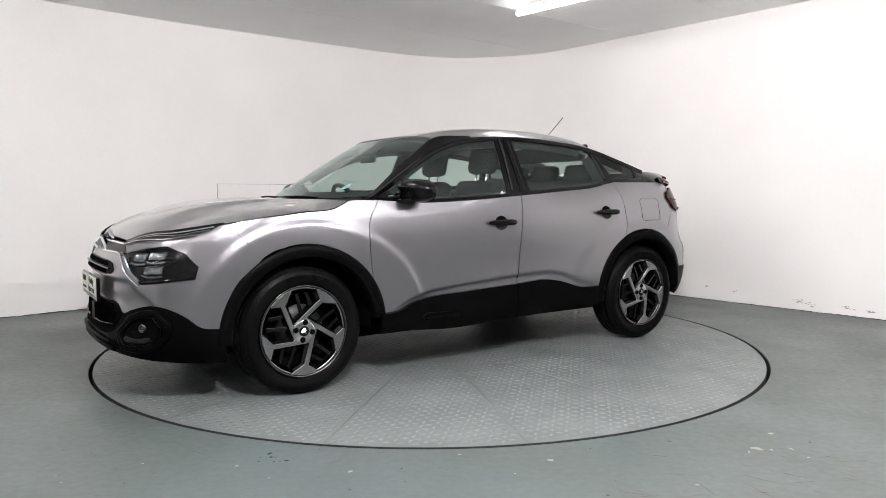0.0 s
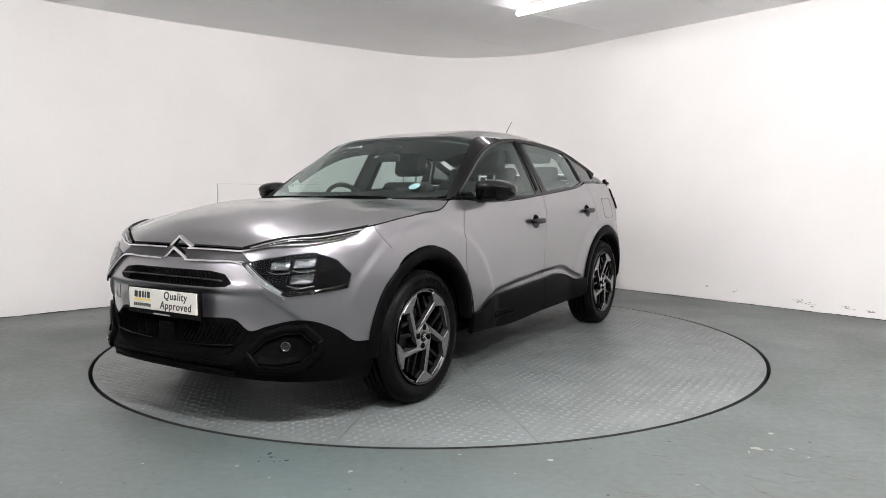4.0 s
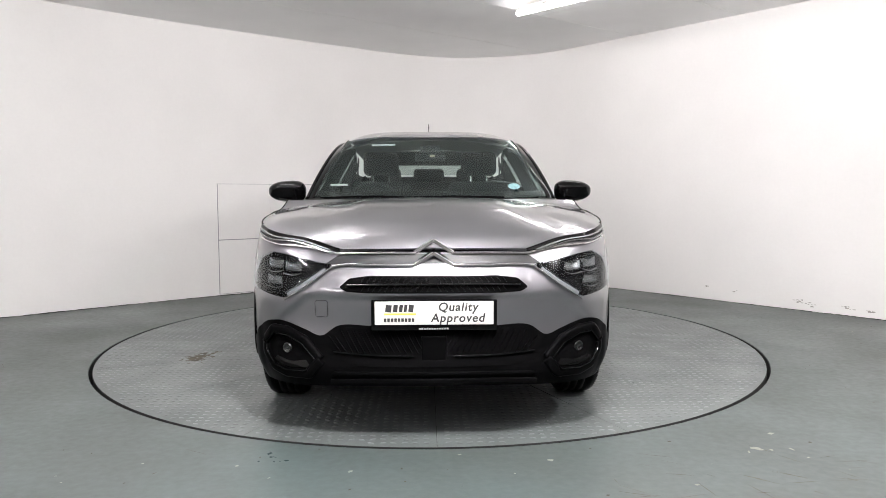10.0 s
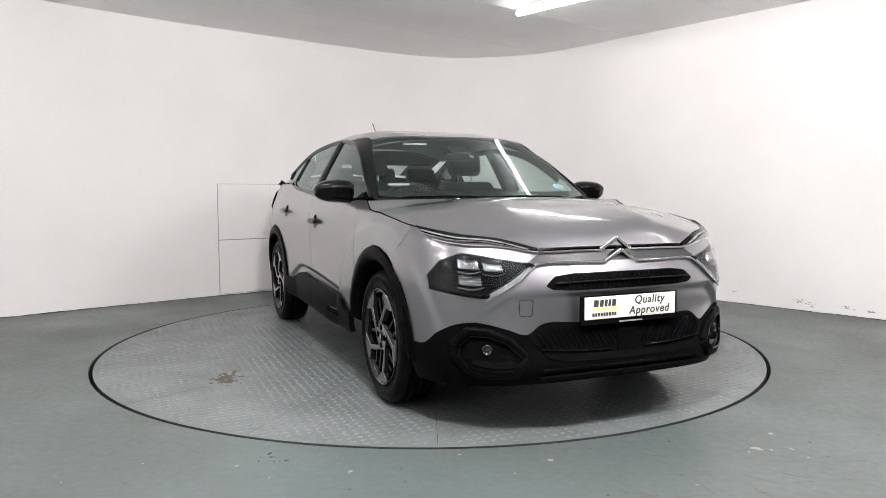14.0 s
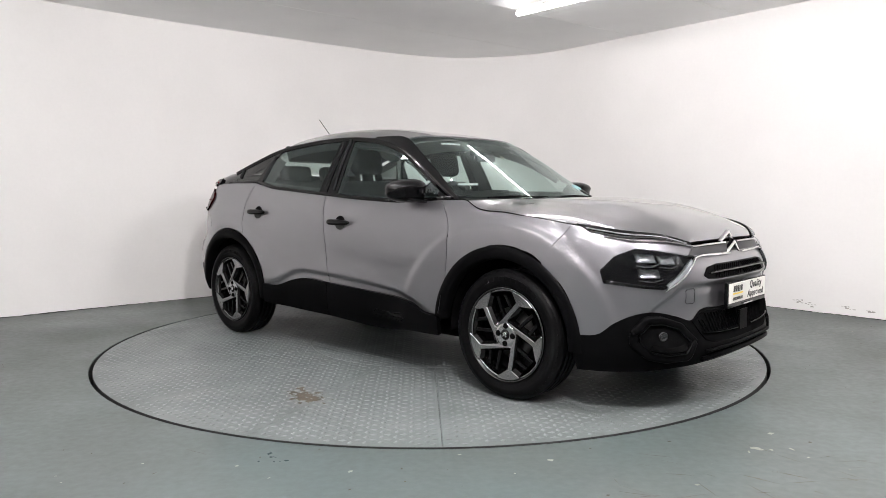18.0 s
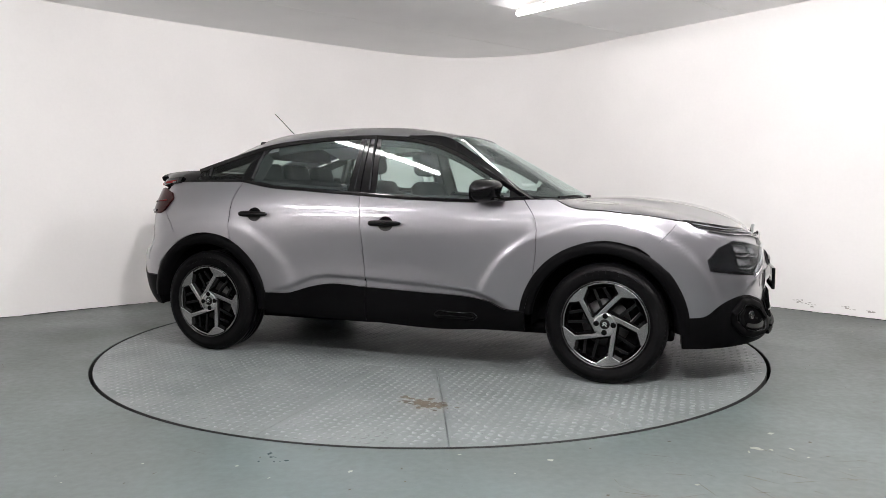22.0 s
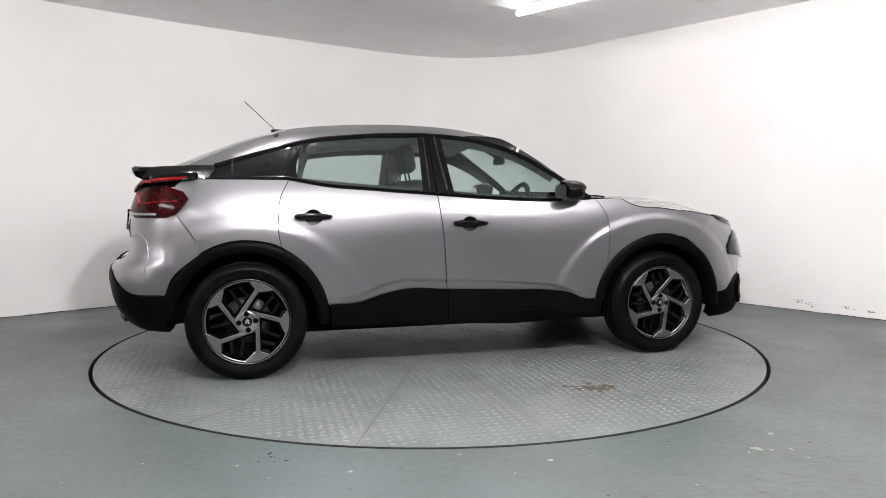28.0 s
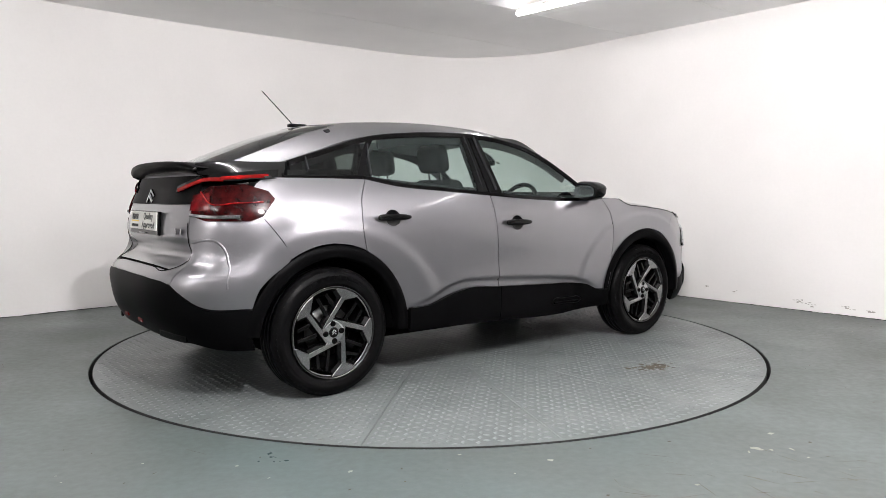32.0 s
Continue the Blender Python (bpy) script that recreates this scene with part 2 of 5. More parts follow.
def make_room():
    u = np.linspace(0, 1, 160)
    c = curve(WALL_PLAN)(u)
    t = np.gradient(c, axis=0)
    t /= np.linalg.norm(t, axis=1, keepdims=True)
    n = np.stack([-t[:, 1], t[:, 0]], 1)
    verts, faces = [], []
    for (x, y), (nx, ny) in zip(c, n):
        verts += [(x, y, -0.02), (x, y, CEIL + 0.1), (x + nx * 0.15, y + ny * 0.15, CEIL + 0.1), (x + nx * 0.15, y + ny * 0.15, -0.02)]
    for i in range(len(c) - 1):
        for k in range(4):
            faces.append((4 * i + k, 4 * i + (k + 1) % 4, 4 * i + 4 + (k + 1) % 4, 4 * i + 4 + k))
    wall = pydata("wall_curved", verts, [f[::-1] for f in faces], WALL)
    wall.data.set_sharp_from_angle(angle=radians(40))
    tagged(wall, "smooth white painted wall curving round the studio corner", "wall", kind="structure")
    # Unseen walls added to close the room; their tone steers fill and reflections.
    for name, a, b in (("wall_west", (-7.0, -1.83), (-7.0, -9.0)), ("wall_south", (-7.0, -9.0), (6.2, -9.0)), ("wall_east", (6.2, -9.0), (6.2, -2.17))):
        a, b = Vector((*a, 0)), Vector((*b, 0))
        d = (b - a)
        turn = Matrix.Rotation(math.atan2(d.y, d.x), 4, "Z")
        off = turn @ Vector((0, -0.075, 0))
        bm = box_bm((d.length + 0.15, 0.15, CEIL + 0.12), (a + b) / 2 + off + Vector((0, 0, CEIL / 2 + 0.04)), turn=turn)
        w = part(name, bm, WALL if name == "wall_west" else UNSEEN_WALL, smooth=False)
        tagged(w, "unseen white wall added to brighten reflections" if name == "wall_west" else "unseen grey wall added to keep reflections dark", "wall", kind="structure")
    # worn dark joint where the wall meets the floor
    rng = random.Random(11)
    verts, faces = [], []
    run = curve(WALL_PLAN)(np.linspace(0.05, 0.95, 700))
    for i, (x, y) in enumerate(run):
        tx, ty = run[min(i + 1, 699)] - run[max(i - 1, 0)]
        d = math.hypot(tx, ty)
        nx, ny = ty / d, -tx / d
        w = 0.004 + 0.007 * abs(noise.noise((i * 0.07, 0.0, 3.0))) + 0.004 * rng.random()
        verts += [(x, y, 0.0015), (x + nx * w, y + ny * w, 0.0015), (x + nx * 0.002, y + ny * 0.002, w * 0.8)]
    for i in range(699):
        faces += [(3 * i, 3 * i + 1, 3 * i + 4, 3 * i + 3), (3 * i + 1, 3 * i + 2, 3 * i + 5, 3 * i + 4)]
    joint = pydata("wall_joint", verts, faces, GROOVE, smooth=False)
    tagged(joint, "dark uneven joint between wall and floor", "joint", kind="structure")
    floor = floor_mesh()
    tagged(floor, "worn blue-grey painted concrete floor", "floor", kind="structure")
    # ceiling boards with open joints, in one mesh
    bm = bmesh.new()
    ang = radians(37.6)
    ux, uy = Vector((math.cos(ang), math.sin(ang), 0)), Vector((-math.sin(ang), math.cos(ang), 0))
    v0 = 1.95
    pitch = 1.207
    for i in range(-11, 4):
        mid = uy * (v0 + (i + 0.5) * pitch) - ux * 2.0
        mid.z = CEIL + 0.02
        m = Matrix.Translation(mid) @ Matrix.Rotation(ang, 4, "Z") @ Matrix.Diagonal((17, pitch - 0.008, 0.04, 1))
        bmesh.ops.create_cube(bm, size=1, matrix=m)
    ceiling = part("ceiling", bm, CEILING, smooth=False)
    tagged(ceiling, "pale grey ceiling of large flush boards", "ceiling", kind="structure")
    above = part("ceiling_backing", box_bm((15, 16, 0.05), (-0.4, -3, CEIL + 0.075)), SIGN, smooth=False)
    tagged(above, "grey backing above the ceiling boards", "ceiling", kind="structure")


PIT = 2.286


def floor_mesh():
    """One sheet with a round pit for the turntable."""
    n = 128
    verts, faces = [], []
    rings = [(PIT, -0.30), (PIT, 0.0), (PIT + 0.03, 0.0), (2.6, 0.0), (3.2, 0.0), (4.5, 0.0), (13.0, 0.0)]
    for r, z in rings:
        for k in range(n):
            a = 2 * math.pi * k / n
            verts.append((r * math.cos(a), r * math.sin(a), z))
    for i in range(len(rings) - 1):
        for k in range(n):
            faces.append((i * n + k, i * n + (k + 1) % n, (i + 1) * n + (k + 1) % n, (i + 1) * n + k))
    verts.append((0, 0, -0.30))
    faces += [((k + 1) % n, k, len(verts) - 1) for k in range(n)]
    return pydata("floor", verts, [f[::-1] for f in faces], FLOOR, smooth=False)


make_room()


# ---- the turntable ----
RADIUS, INNER = 2.262, 0.88


def make_turntable():
    top = empty("turntable")
    tagged(top, "round grey steel tread-plate turntable flush with the floor", "turntable")
    g = 0.0015
    for k in range(16):
        a0, a1 = radians(22.5 * k), radians(22.5 * (k + 1))
        bm = bmesh.new()
        lo, hi = [], []
        for z, store in ((-0.02, lo), (0.0, hi)):
            for r in (INNER + g, RADIUS):
                arc = [a0 + g / r + (a1 - a0 - 2 * g / r) * i / 8 for i in range(9)]
                store.append([bm.verts.new((r * math.cos(a), r * math.sin(a), z)) for a in arc])
        for i in range(8):
            bm.faces.new((hi[0][i], hi[1][i], hi[1][i + 1], hi[0][i + 1]))
            bm.faces.new((lo[0][i], hi[0][i], hi[0][i + 1], lo[0][i + 1]))
        for e in (0, 8):
            bm.faces.new((lo[0][e], hi[0][e], hi[1][e], lo[1][e]))
        part("plate_sector", bm, PLATE, top, smooth=False)
    lathe("centre_plate", [(0.0, 0.0), (INNER - g, 0.0), (INNER - g, -0.02)], PLATE, top, axis="z", n=96, smooth=False)
    # Added black ring and drum lip put the gap's shade into colour.
    lathe("edge_lining", [(PIT - 0.003, -0.004), (PIT - 0.003, -0.28)], GROOVE, top, "added black ring that paints the shade in the round gap", axis="z", n=128)
    lathe("drum", [(0.0, -0.024), (RADIUS - 0.003, -0.024), (RADIUS - 0.003, -0.0015), (RADIUS + 0.001, -0.0015), (RADIUS + 0.001, -0.25), (0.0, -0.25)], GROOVE, top, "black drum under the plates", axis="z", n=96, smooth=False)
    # raised lugs of the tread plate
    rng = np.random.default_rng(3)
    verts, faces = [], []
    pitch = 0.047
    k = int(RADIUS / pitch) + 1
    for i in range(-k, k + 1):
        for j in range(-k, k + 1):
            x, y = (i + 0.03 * rng.normal()) * pitch, (j + 0.03 * rng.normal()) * pitch
            r = math.hypot(x, y)
            if r > RADIUS - 0.03 or abs(r - INNER) < 0.02:
                continue
            a = math.degrees(math.atan2(y, x)) % 22.5
            if r > INNER and min(a, 22.5 - a) * math.pi / 180 * r < 0.02:
                continue
            w = radians(45 if (i + j) % 2 else -45)
            c, s = math.cos(w), math.sin(w)
            b = len(verts)
            for p, q, z in ((-0.022, 0, 0), (0, -0.013, 0), (0.022, 0, 0), (0, 0.013, 0), (-0.016, 0, 0.0018), (0, -0.009, 0.0021), (0.016, 0, 0.0018), (0, 0.009, 0.0021)):
                verts.append((x + p * c - q * s, y + p * s + q * c, z))
            faces += [(b, b + 1, b + 5, b + 4), (b + 1, b + 2, b + 6, b + 5), (b + 2, b + 3, b + 7, b + 6), (b + 3, b, b + 4, b + 7), (b + 4, b + 5, b + 6, b + 7)]
    lugs = pydata("tread_pattern", verts, faces, LUG, top, "worn raised lugs of the tread plate", smooth=True)
    lugs["kind"] = "stuff"
    # rust stain of many thin uneven patches
    verts, faces = [], []
    for k in range(130):
        px, py = 0.548 + 0.062 * rng.normal(), -1.536 + 0.036 * rng.normal()
        size = 0.003 + 0.016 * rng.random() ** 2
        b = len(verts)
        for i in range(12):
            a = 2 * math.pi * i / 12
            r = size * (1 + 0.9 * noise.noise((2 * math.cos(a), 2 * math.sin(a), 3.7 * k)))
            verts.append((px + 1.5 * r * math.cos(a), py + r * math.sin(a), 0.0010 + 0.00001 * k))
        faces.append(tuple(range(b, b + 12)))
    pydata("rust_stain", verts, faces, STAIN, top, "brown rust stain on the plate", smooth=False)["kind"] = "stuff"
    return top


turntable = make_turntable()


# ---- the car: x forward, y to its left, z up, from the middle of its wheelbase on the ground ----
AXLE, HUB_Z, TYRE_R = 1.335, 0.343, 0.343
FRONT_C, REAR_C, NF, NR = 1.45, -1.35, 3.0, 3.4
width_at = table([0.15, 0.22, 0.30, 0.45, 0.60, 0.75, 0.88, 0.97, 1.05, 1.16, 1.26], [0.78, 0.82, 0.848, 0.860, 0.864, 0.867, 0.862, 0.848, 0.823, 0.775, 0.72])
front_at = table([0.15, 0.22, 0.30, 0.42, 0.52, 0.62, 0.70, 0.78, 0.85, 0.90, 0.96, 1.1], [2.10, 2.19, 2.235, 2.238, 2.226, 2.226, 2.205, 2.168, 2.125, 2.06, 1.95, 1.80])
rear_at = table([0.15, 0.24, 0.32, 0.42, 0.52, 0.62, 0.67, 0.72, 0.78, 0.85, 0.92, 1.0, 1.05, 1.10, 1.26], [-1.85, -1.95, -2.05, -2.115, -2.14, -2.145, -2.125, -2.07, -2.04, -2.035, -2.03, -2.01, -1.99, -1.97, -1.91])


def ease(t):
    t = np.clip(t, 0, 1)
    return t * t * (3 - 2 * t)


def flank(x, z):
    """Half width of the body side: swollen over the wheels, hollow in the doors."""
    w = width_at(z)
    for xw in (-AXLE, AXLE - 0.03):
        inward = (x - xw) * (1 if xw < 0 else -1) > 0
        e = np.hypot((x - xw) / np.where(inward, 0.72, 0.64), (z - 0.335) / 0.585)
        w = w + (0.007 if xw < 0 else 0.010) * ease((1.05 - e) / (0.13 if xw < 0 else 0.07)) * ease((z - 0.15) / 0.2)
    w = w - 0.012 * np.exp(-(((x + 0.1) / 0.60) ** 2)) * np.exp(-(((z - 0.66) / 0.17) ** 2))
    # a crisp step that follows the sill cladding a little above it
    step = np.interp(x, [-0.86, -0.70, -0.53, -0.42, -0.14, 0.25, 0.52, 0.66, 0.80], [0.452, 0.480, 0.548, 0.566, 0.558, 0.535, 0.512, 0.480, 0.420])
    w = w - 0.016 * ease((step - z) / 0.028) * ease((0.86 - np.abs(x + 0.02)) / 0.26)
    return w


def shell(s, z):
    """The body's skin at height z; s is x along the side and runs on round the corners to the middle of either end (+-QUARTER)."""
    s, z = np.asarray(s, float), np.asarray(z, float)
    x0 = np.clip(s, REAR_C, FRONT_C)
    f = np.clip((s - FRONT_C) / 1.3, 0, 1) * math.pi / 2
    b = np.clip((REAR_C - s) / 1.3, 0, 1) * math.pi / 2
    x = x0 + (front_at(z) - FRONT_C) * np.sin(f) ** (2 / NF) + (rear_at(z) - REAR_C) * np.sin(b) ** (2 / NR)
    y = flank(x, z) * np.maximum(np.cos(f), 0) ** (2 / NF) * np.maximum(np.cos(b), 0) ** (2 / NR)
    # hollow in the tailgate below the plate
    x = x + 0.060 * np.exp(-(((z - 0.765) / 0.05) ** 2)) * ease((0.60 - y) / 0.10) * (b > 0)
    # the bumper steps back under a crease that runs down to the fog lamp pods
    crease = 0.652 - 0.80 * np.clip(np.abs(y) - 0.545, 0, 0.20)
    x = x - 0.022 * ease((crease - z) / 0.030) * ease((z - 0.30) / 0.12) * ease((0.74 - np.abs(y)) / 0.10) * (f > 0)
    return np.stack([x, y, z], -1)


FRONT_MID, REAR_MID = FRONT_C + 1.3, REAR_C - 1.3


def at_x(x, z):
    """Side point (x, z) in the skin's own measure."""
    if x > FRONT_C:
        return (FRONT_C + 1.3 * math.asin(min(1, ((x - FRONT_C) / (front_at(z) - FRONT_C)) ** (NF / 2))) * 2 / math.pi, z)
    if x < REAR_C:
        return (REAR_C - 1.3 * math.asin(min(1, ((x - REAR_C) / (rear_at(z) - REAR_C)) ** (NR / 2))) * 2 / math.pi, z)
    return (x, z)


def at_front(y, z):
    return (FRONT_C + 1.3 * math.acos(min(1, (y / 0.9) ** (NF / 2))) * 2 / math.pi, z)


def at_rear(y, z):
    return (REAR_C - 1.3 * math.acos(min(1, (y / 0.88) ** (NR / 2))) * 2 / math.pi, z)


def skin(P):
    return shell(P[..., 0], P[..., 1])


def skin_panel(name, bottom, top, left, right, nu, nv, mat, parent, side, label="", proud=0.0, lip=0.015, gap=0.0025):
    return sheet(name, skin(coons(bottom, top, left, right, nu, nv, gap)), mat, parent, label, lip=lip, proud=proud, side=side)


def skin_bar(name, pts, width, depth, mat, parent, side, label="", proud=0.004, n=24, taper=1.0, smooth=False):
    """A bar lying on the skin along (s, z) points."""
    q = curve(pts)(np.linspace(0, 1, max(13, n + 1)))
    p3 = shell(q[:, 0], q[:, 1])
    d = p3 - np.stack([np.clip(p3[:, 0], -1.3, 1.3), 0 * p3[:, 0], p3[:, 2]], 1)
    d /= np.linalg.norm(d, axis=1, keepdims=True)
    return sweep(name, p3 + d * proud, width, depth, mat, parent, label, n=n, side=side, taper=taper, smooth=smooth)


def arc(xc, r, a0, a1, n=9):
    """Points on a wheel arch, angles from the front, in degrees."""
    return [at_x(xc + r * math.cos(radians(a)), 0.335 + r * math.sin(radians(a))) for a in np.linspace(a0, a1, n)]


def sharp(pts, k=0.12):
    """The same points with their corners kept crisp."""
    p = [np.array(q, float) for q in pts]
    out = [p[0]]
    for a, b, c in zip(p, p[1:], p[2:]):
        out += [b + (a - b) * k, b, b + (c - b) * k]
    return out + [p[-1]]


ARCH_F, ARCH_R, ARCH = AXLE - 0.02, -AXLE, 0.475


def glasshouse(x, z):
    """Half width of the side windows."""
    return 0.822 - 0.08 * (np.clip(x, 0, 2) / 0.85) ** 2 - 0.05 * (np.clip(-x - 0.7, 0, 2) / 0.9) ** 2 - 0.50 * (z - 1.05) - 0.13 * (z - 1.05) ** 2


def house(P):
    return np.stack([P[..., 0], glasshouse(P[..., 0], P[..., 1]), P[..., 1]], -1)


def house_panel(name, bottom, top, left, right, nu, nv, mat, parent, side, label="", proud=0.0, lip=0.008, gap=0.0):
    return sheet(name, house(coons(bottom, top, left, right, nu, nv, gap)), mat, parent, label, lip=lip, proud=proud, side=side)


def house_bar(name, pts, width, depth, mat, parent, side, label="", proud=0.0, n=30):
    q = curve(pts)(np.linspace(0, 1, 17))
    p3 = house(q)
    p3[:, 1] += proud
    return sweep(name, p3, width, depth, mat, parent, label, n=n, side=side)


def loft(centre, edge, nu, nv, power=2.2, zpower=None):
    """A crowned surface from a centre line (y = 0) and its left edge, mirrored to the right."""
    u, v = np.linspace(0, 1, nu + 1), np.linspace(-1, 1, nv + 1)
    c, e = curve(centre)(u), curve(edge)(u)
    w = (np.abs(v) ** power)[None, :]
    x = c[:, :1] + (e[:, :1] - c[:, :1]) * w
    z = c[:, 2:] + (e[:, 2:] - c[:, 2:]) * (np.abs(v) ** (zpower or power))[None, :]
    return np.stack([x, e[:, 1:2] * v[None], z], -1)


BELT = [(0.864, 1.040), (0.559, 1.024), (0.211, 1.036), (-0.196, 1.064), (-0.586, 1.093), (-0.896, 1.120), (-1.085, 1.156)]
WINTOP = [(0.862, 1.050), (0.66, 1.176), (0.475, 1.288), (0.29, 1.372), (0.039, 1.428), (-0.211, 1.447), (-0.461, 1.444), (-0.746, 1.425), (-0.96, 1.398), (-1.247, 1.319), (-1.50, 1.241)]
BGAP = [(-0.141, 0.470), (-0.150, 0.60), (-0.164, 0.775), (-0.196, 1.064)]
DOOR_FRONT = [(0.882, 0.40), (0.925, 0.60), (0.944, 0.773), (0.932, 0.929), (0.864, 1.040)]
CLAD_REAR = [(-0.862, 0.432), (-0.707, 0.434), (-0.52, 0.485), (-0.413, 0.504), (-0.141, 0.494)]
CLAD_FRONT = [(-0.141, 0.494), (0.25, 0.478), (0.555, 0.463), (0.66, 0.447), (0.76, 0.405), (0.882, 0.395)]


def make_side(car, side):
    # front wing
    skin_panel("front_wing", arc(ARCH_F, ARCH, 172, 57), [(0.864, 1.040), (0.96, 1.041), (1.056, 1.036), (1.127, 0.999), (1.339, 0.974), (1.55, 0.951), at_x(1.71, 0.925)], DOOR_FRONT, [at_x(1.572, 0.735), at_x(1.64, 0.83), at_x(1.71, 0.925)], 40, 20, PAINT, car, side)
    # doors
    door = skin_panel("front_door", CLAD_FRONT, BELT[3::-1], BGAP, [(0.882, 0.395)] + DOOR_FRONT[1:], 60, 64, PAINT, car, side)
    make_handle(door, 0.0, 0.893, side)
    bot = [at_x(*q) for q in ((-1.135, 0.768),)] + arc(ARCH_R, ARCH, 62, 12, 7)[0:] + CLAD_REAR[1:]
    edge_r = [(-1.135, 0.768), (-1.150, 0.85), (-1.149, 0.933), (-1.134, 1.053), (-1.085, 1.156)]
    door2 = skin_panel("rear_door", bot, [BELT[6], BELT[5], BELT[4], BELT[3]], edge_r, BGAP, 56, 64, PAINT, car, side)
    make_handle(door2, -0.952, 0.944, side)
    # rear wing
    back = [at_x(-1.577, 0.745), at_x(-1.62, 0.84), at_x(-1.69, 0.94), at_x(-1.75, 1.03), at_x(-1.72, 1.11), at_x(-1.66, 1.158)]
    skin_panel("rear_wing", arc(ARCH_R, ARCH, 120, 64), [back[-1], (-1.30, 1.158), (-1.085, 1.156)], back, edge_r, 26, 22, PAINT, car, side)
    # dark seals behind the joints
    for q in (BGAP, DOOR_FRONT, edge_r, back[:3], [at_x(1.572, 0.735), at_x(1.64, 0.83), at_x(1.71, 0.925)]):
        skin_bar("door_seal", q, 0.036, 0.010, LINER, car, side, "black rubber seal behind a joint", proud=-0.020)
    # sill cladding, split at the door gap
    low = [(-0.86, 0.30), (-0.50, 0.285), (-0.141, 0.278)]
    skin_panel("rear_sill_cladding", low, CLAD_REAR, [low[0], CLAD_REAR[0]], [low[-1], CLAD_REAR[-1]], 20, 8, BLACK, car, side, "black plastic sill cladding", proud=0.024, lip=0.03)
    low2 = [(-0.141, 0.278), (0.455, 0.262), (0.664, 0.280), (0.882, 0.285)]
    clad = skin_panel("front_sill_cladding", low2, CLAD_FRONT, [low2[0], CLAD_FRONT[0]], [low2[-1], CLAD_FRONT[-1]], 28, 8, BLACK, car, side, "black plastic sill cladding with an airbump capsule", proud=0.024, lip=0.03)
    skin_bar("airbump", sharp([(0.34, 0.330), (0.32, 0.347), (0.34, 0.366), (0.58, 0.364), (0.60, 0.347), (0.58, 0.330), (0.34, 0.330)], 0.3), 0.007, 0.006, GLOSS, clad, side, "gloss black capsule outline", proud=0.026, n=60)
    skin_bar("airbump_slot", [(0.345, 0.338), (0.575, 0.336)], 0.012, 0.016, LINER, clad, side, proud=0.0275)
    # wheel arch mouldings
    for nm, xc, a0, a1 in (("front_arch_moulding", ARCH_F, -3, 174), ("rear_arch_moulding", ARCH_R, -3, 176)):
        a = np.linspace(radians(a0), radians(a1), 49)
        ring = []
        for r, o in ((0.472, 0.004), (0.466, 0.010), (0.44, 0.013), (0.415, 0.013), (0.405, 0.006), (0.402, -0.05)):
            P = np.array([at_x(xc + r * math.cos(w), 0.335 + r * math.sin(w)) for w in a])
            q = shell(P[:, 0], P[:, 1])
            d = q - np.stack([np.clip(q[:, 0], -1.5, 1.5), 0 * q[:, 0], q[:, 2]], 1)
            q += d / np.linalg.norm(d, axis=1, keepdims=True) * o
            ring.append(q)
        sheet(nm, np.array(ring), BLACK, car, "matt black plastic wheel arch moulding", lip=0.0, side=side, out=(0, 1, 0))
    # windows and pillars
    glass_top_f = [(0.80, 1.074), (0.65, 1.170), (0.47, 1.276), (0.285, 1.356), (0.039, 1.410), (-0.140, 1.424)]
    house_panel("front_window", [(-0.095, 1.072), (0.211, 1.050), (0.50, 1.038), (0.80, 1.052)], glass_top_f[::-1], [(-0.095, 1.072), (-0.140, 1.424)], [(0.80, 1.052), (0.80, 1.074)], 24, 14, CLEARGLASS, car, side, "green-tinted side window", lip=0.0)
    house_panel("rear_window", [(-1.05, 1.150), (-0.90, 1.134), (-0.60, 1.107), (-0.275, 1.084)], [(-0.955, 1.378), (-0.75, 1.404), (-0.461, 1.424), (-0.262, 1.428)], [(-1.05, 1.150), (-1.035, 1.26), (-0.955, 1.378)], [(-0.275, 1.084), (-0.262, 1.428)], 22, 14, CLEARGLASS, car, side, "green-tinted rear door window", lip=0.0)
    house_panel("quarter_window", [(-1.53, 1.166), (-1.30, 1.170), (-1.12, 1.170)], [(-1.48, 1.233), (-1.24, 1.308), (-0.985, 1.384)], [(-1.53, 1.166), (-1.48, 1.233)], [(-1.12, 1.170), (-0.985, 1.384)], 18, 10, BLACKGLASS, car, side, "dark privacy quarter glass", lip=0.0, proud=0.002)
    house_panel("b_pillar", [(-0.285, 1.075), (-0.085, 1.062)], [(-0.272, 1.444), (-0.132, 1.446)], [(-0.285, 1.075), (-0.272, 1.444)], [(-0.085, 1.062), (-0.132, 1.446)], 6, 14, GLOSS, car, side, "gloss black centre pillar", proud=0.003)
    house_bar("pillar_joint", [(-0.196, 1.066), (-0.205, 1.25), (-0.207, 1.44)], 0.006, 0.008, LINER, car, side, proud=0.003)
    house_panel("c_pillar", [(-1.125, 1.160), (-1.035, 1.145)], [(-0.992, 1.380), (-0.940, 1.392)], [(-1.125, 1.160), (-1.06, 1.275), (-0.992, 1.380)], [(-1.035, 1.145), (-1.03, 1.262), (-0.940, 1.392)], 6, 12, GLOSS, car, side, "gloss black rear door frame", proud=0.003)
    house_panel("mirror_corner", [(0.76, 1.045), (0.862, 1.045)], [(0.76, 1.105), (0.80, 1.085)], [(0.76, 1.045), (0.76, 1.105)], [(0.862, 1.045), (0.80, 1.085)], 4, 4, GLOSS, car, side, proud=0.004)
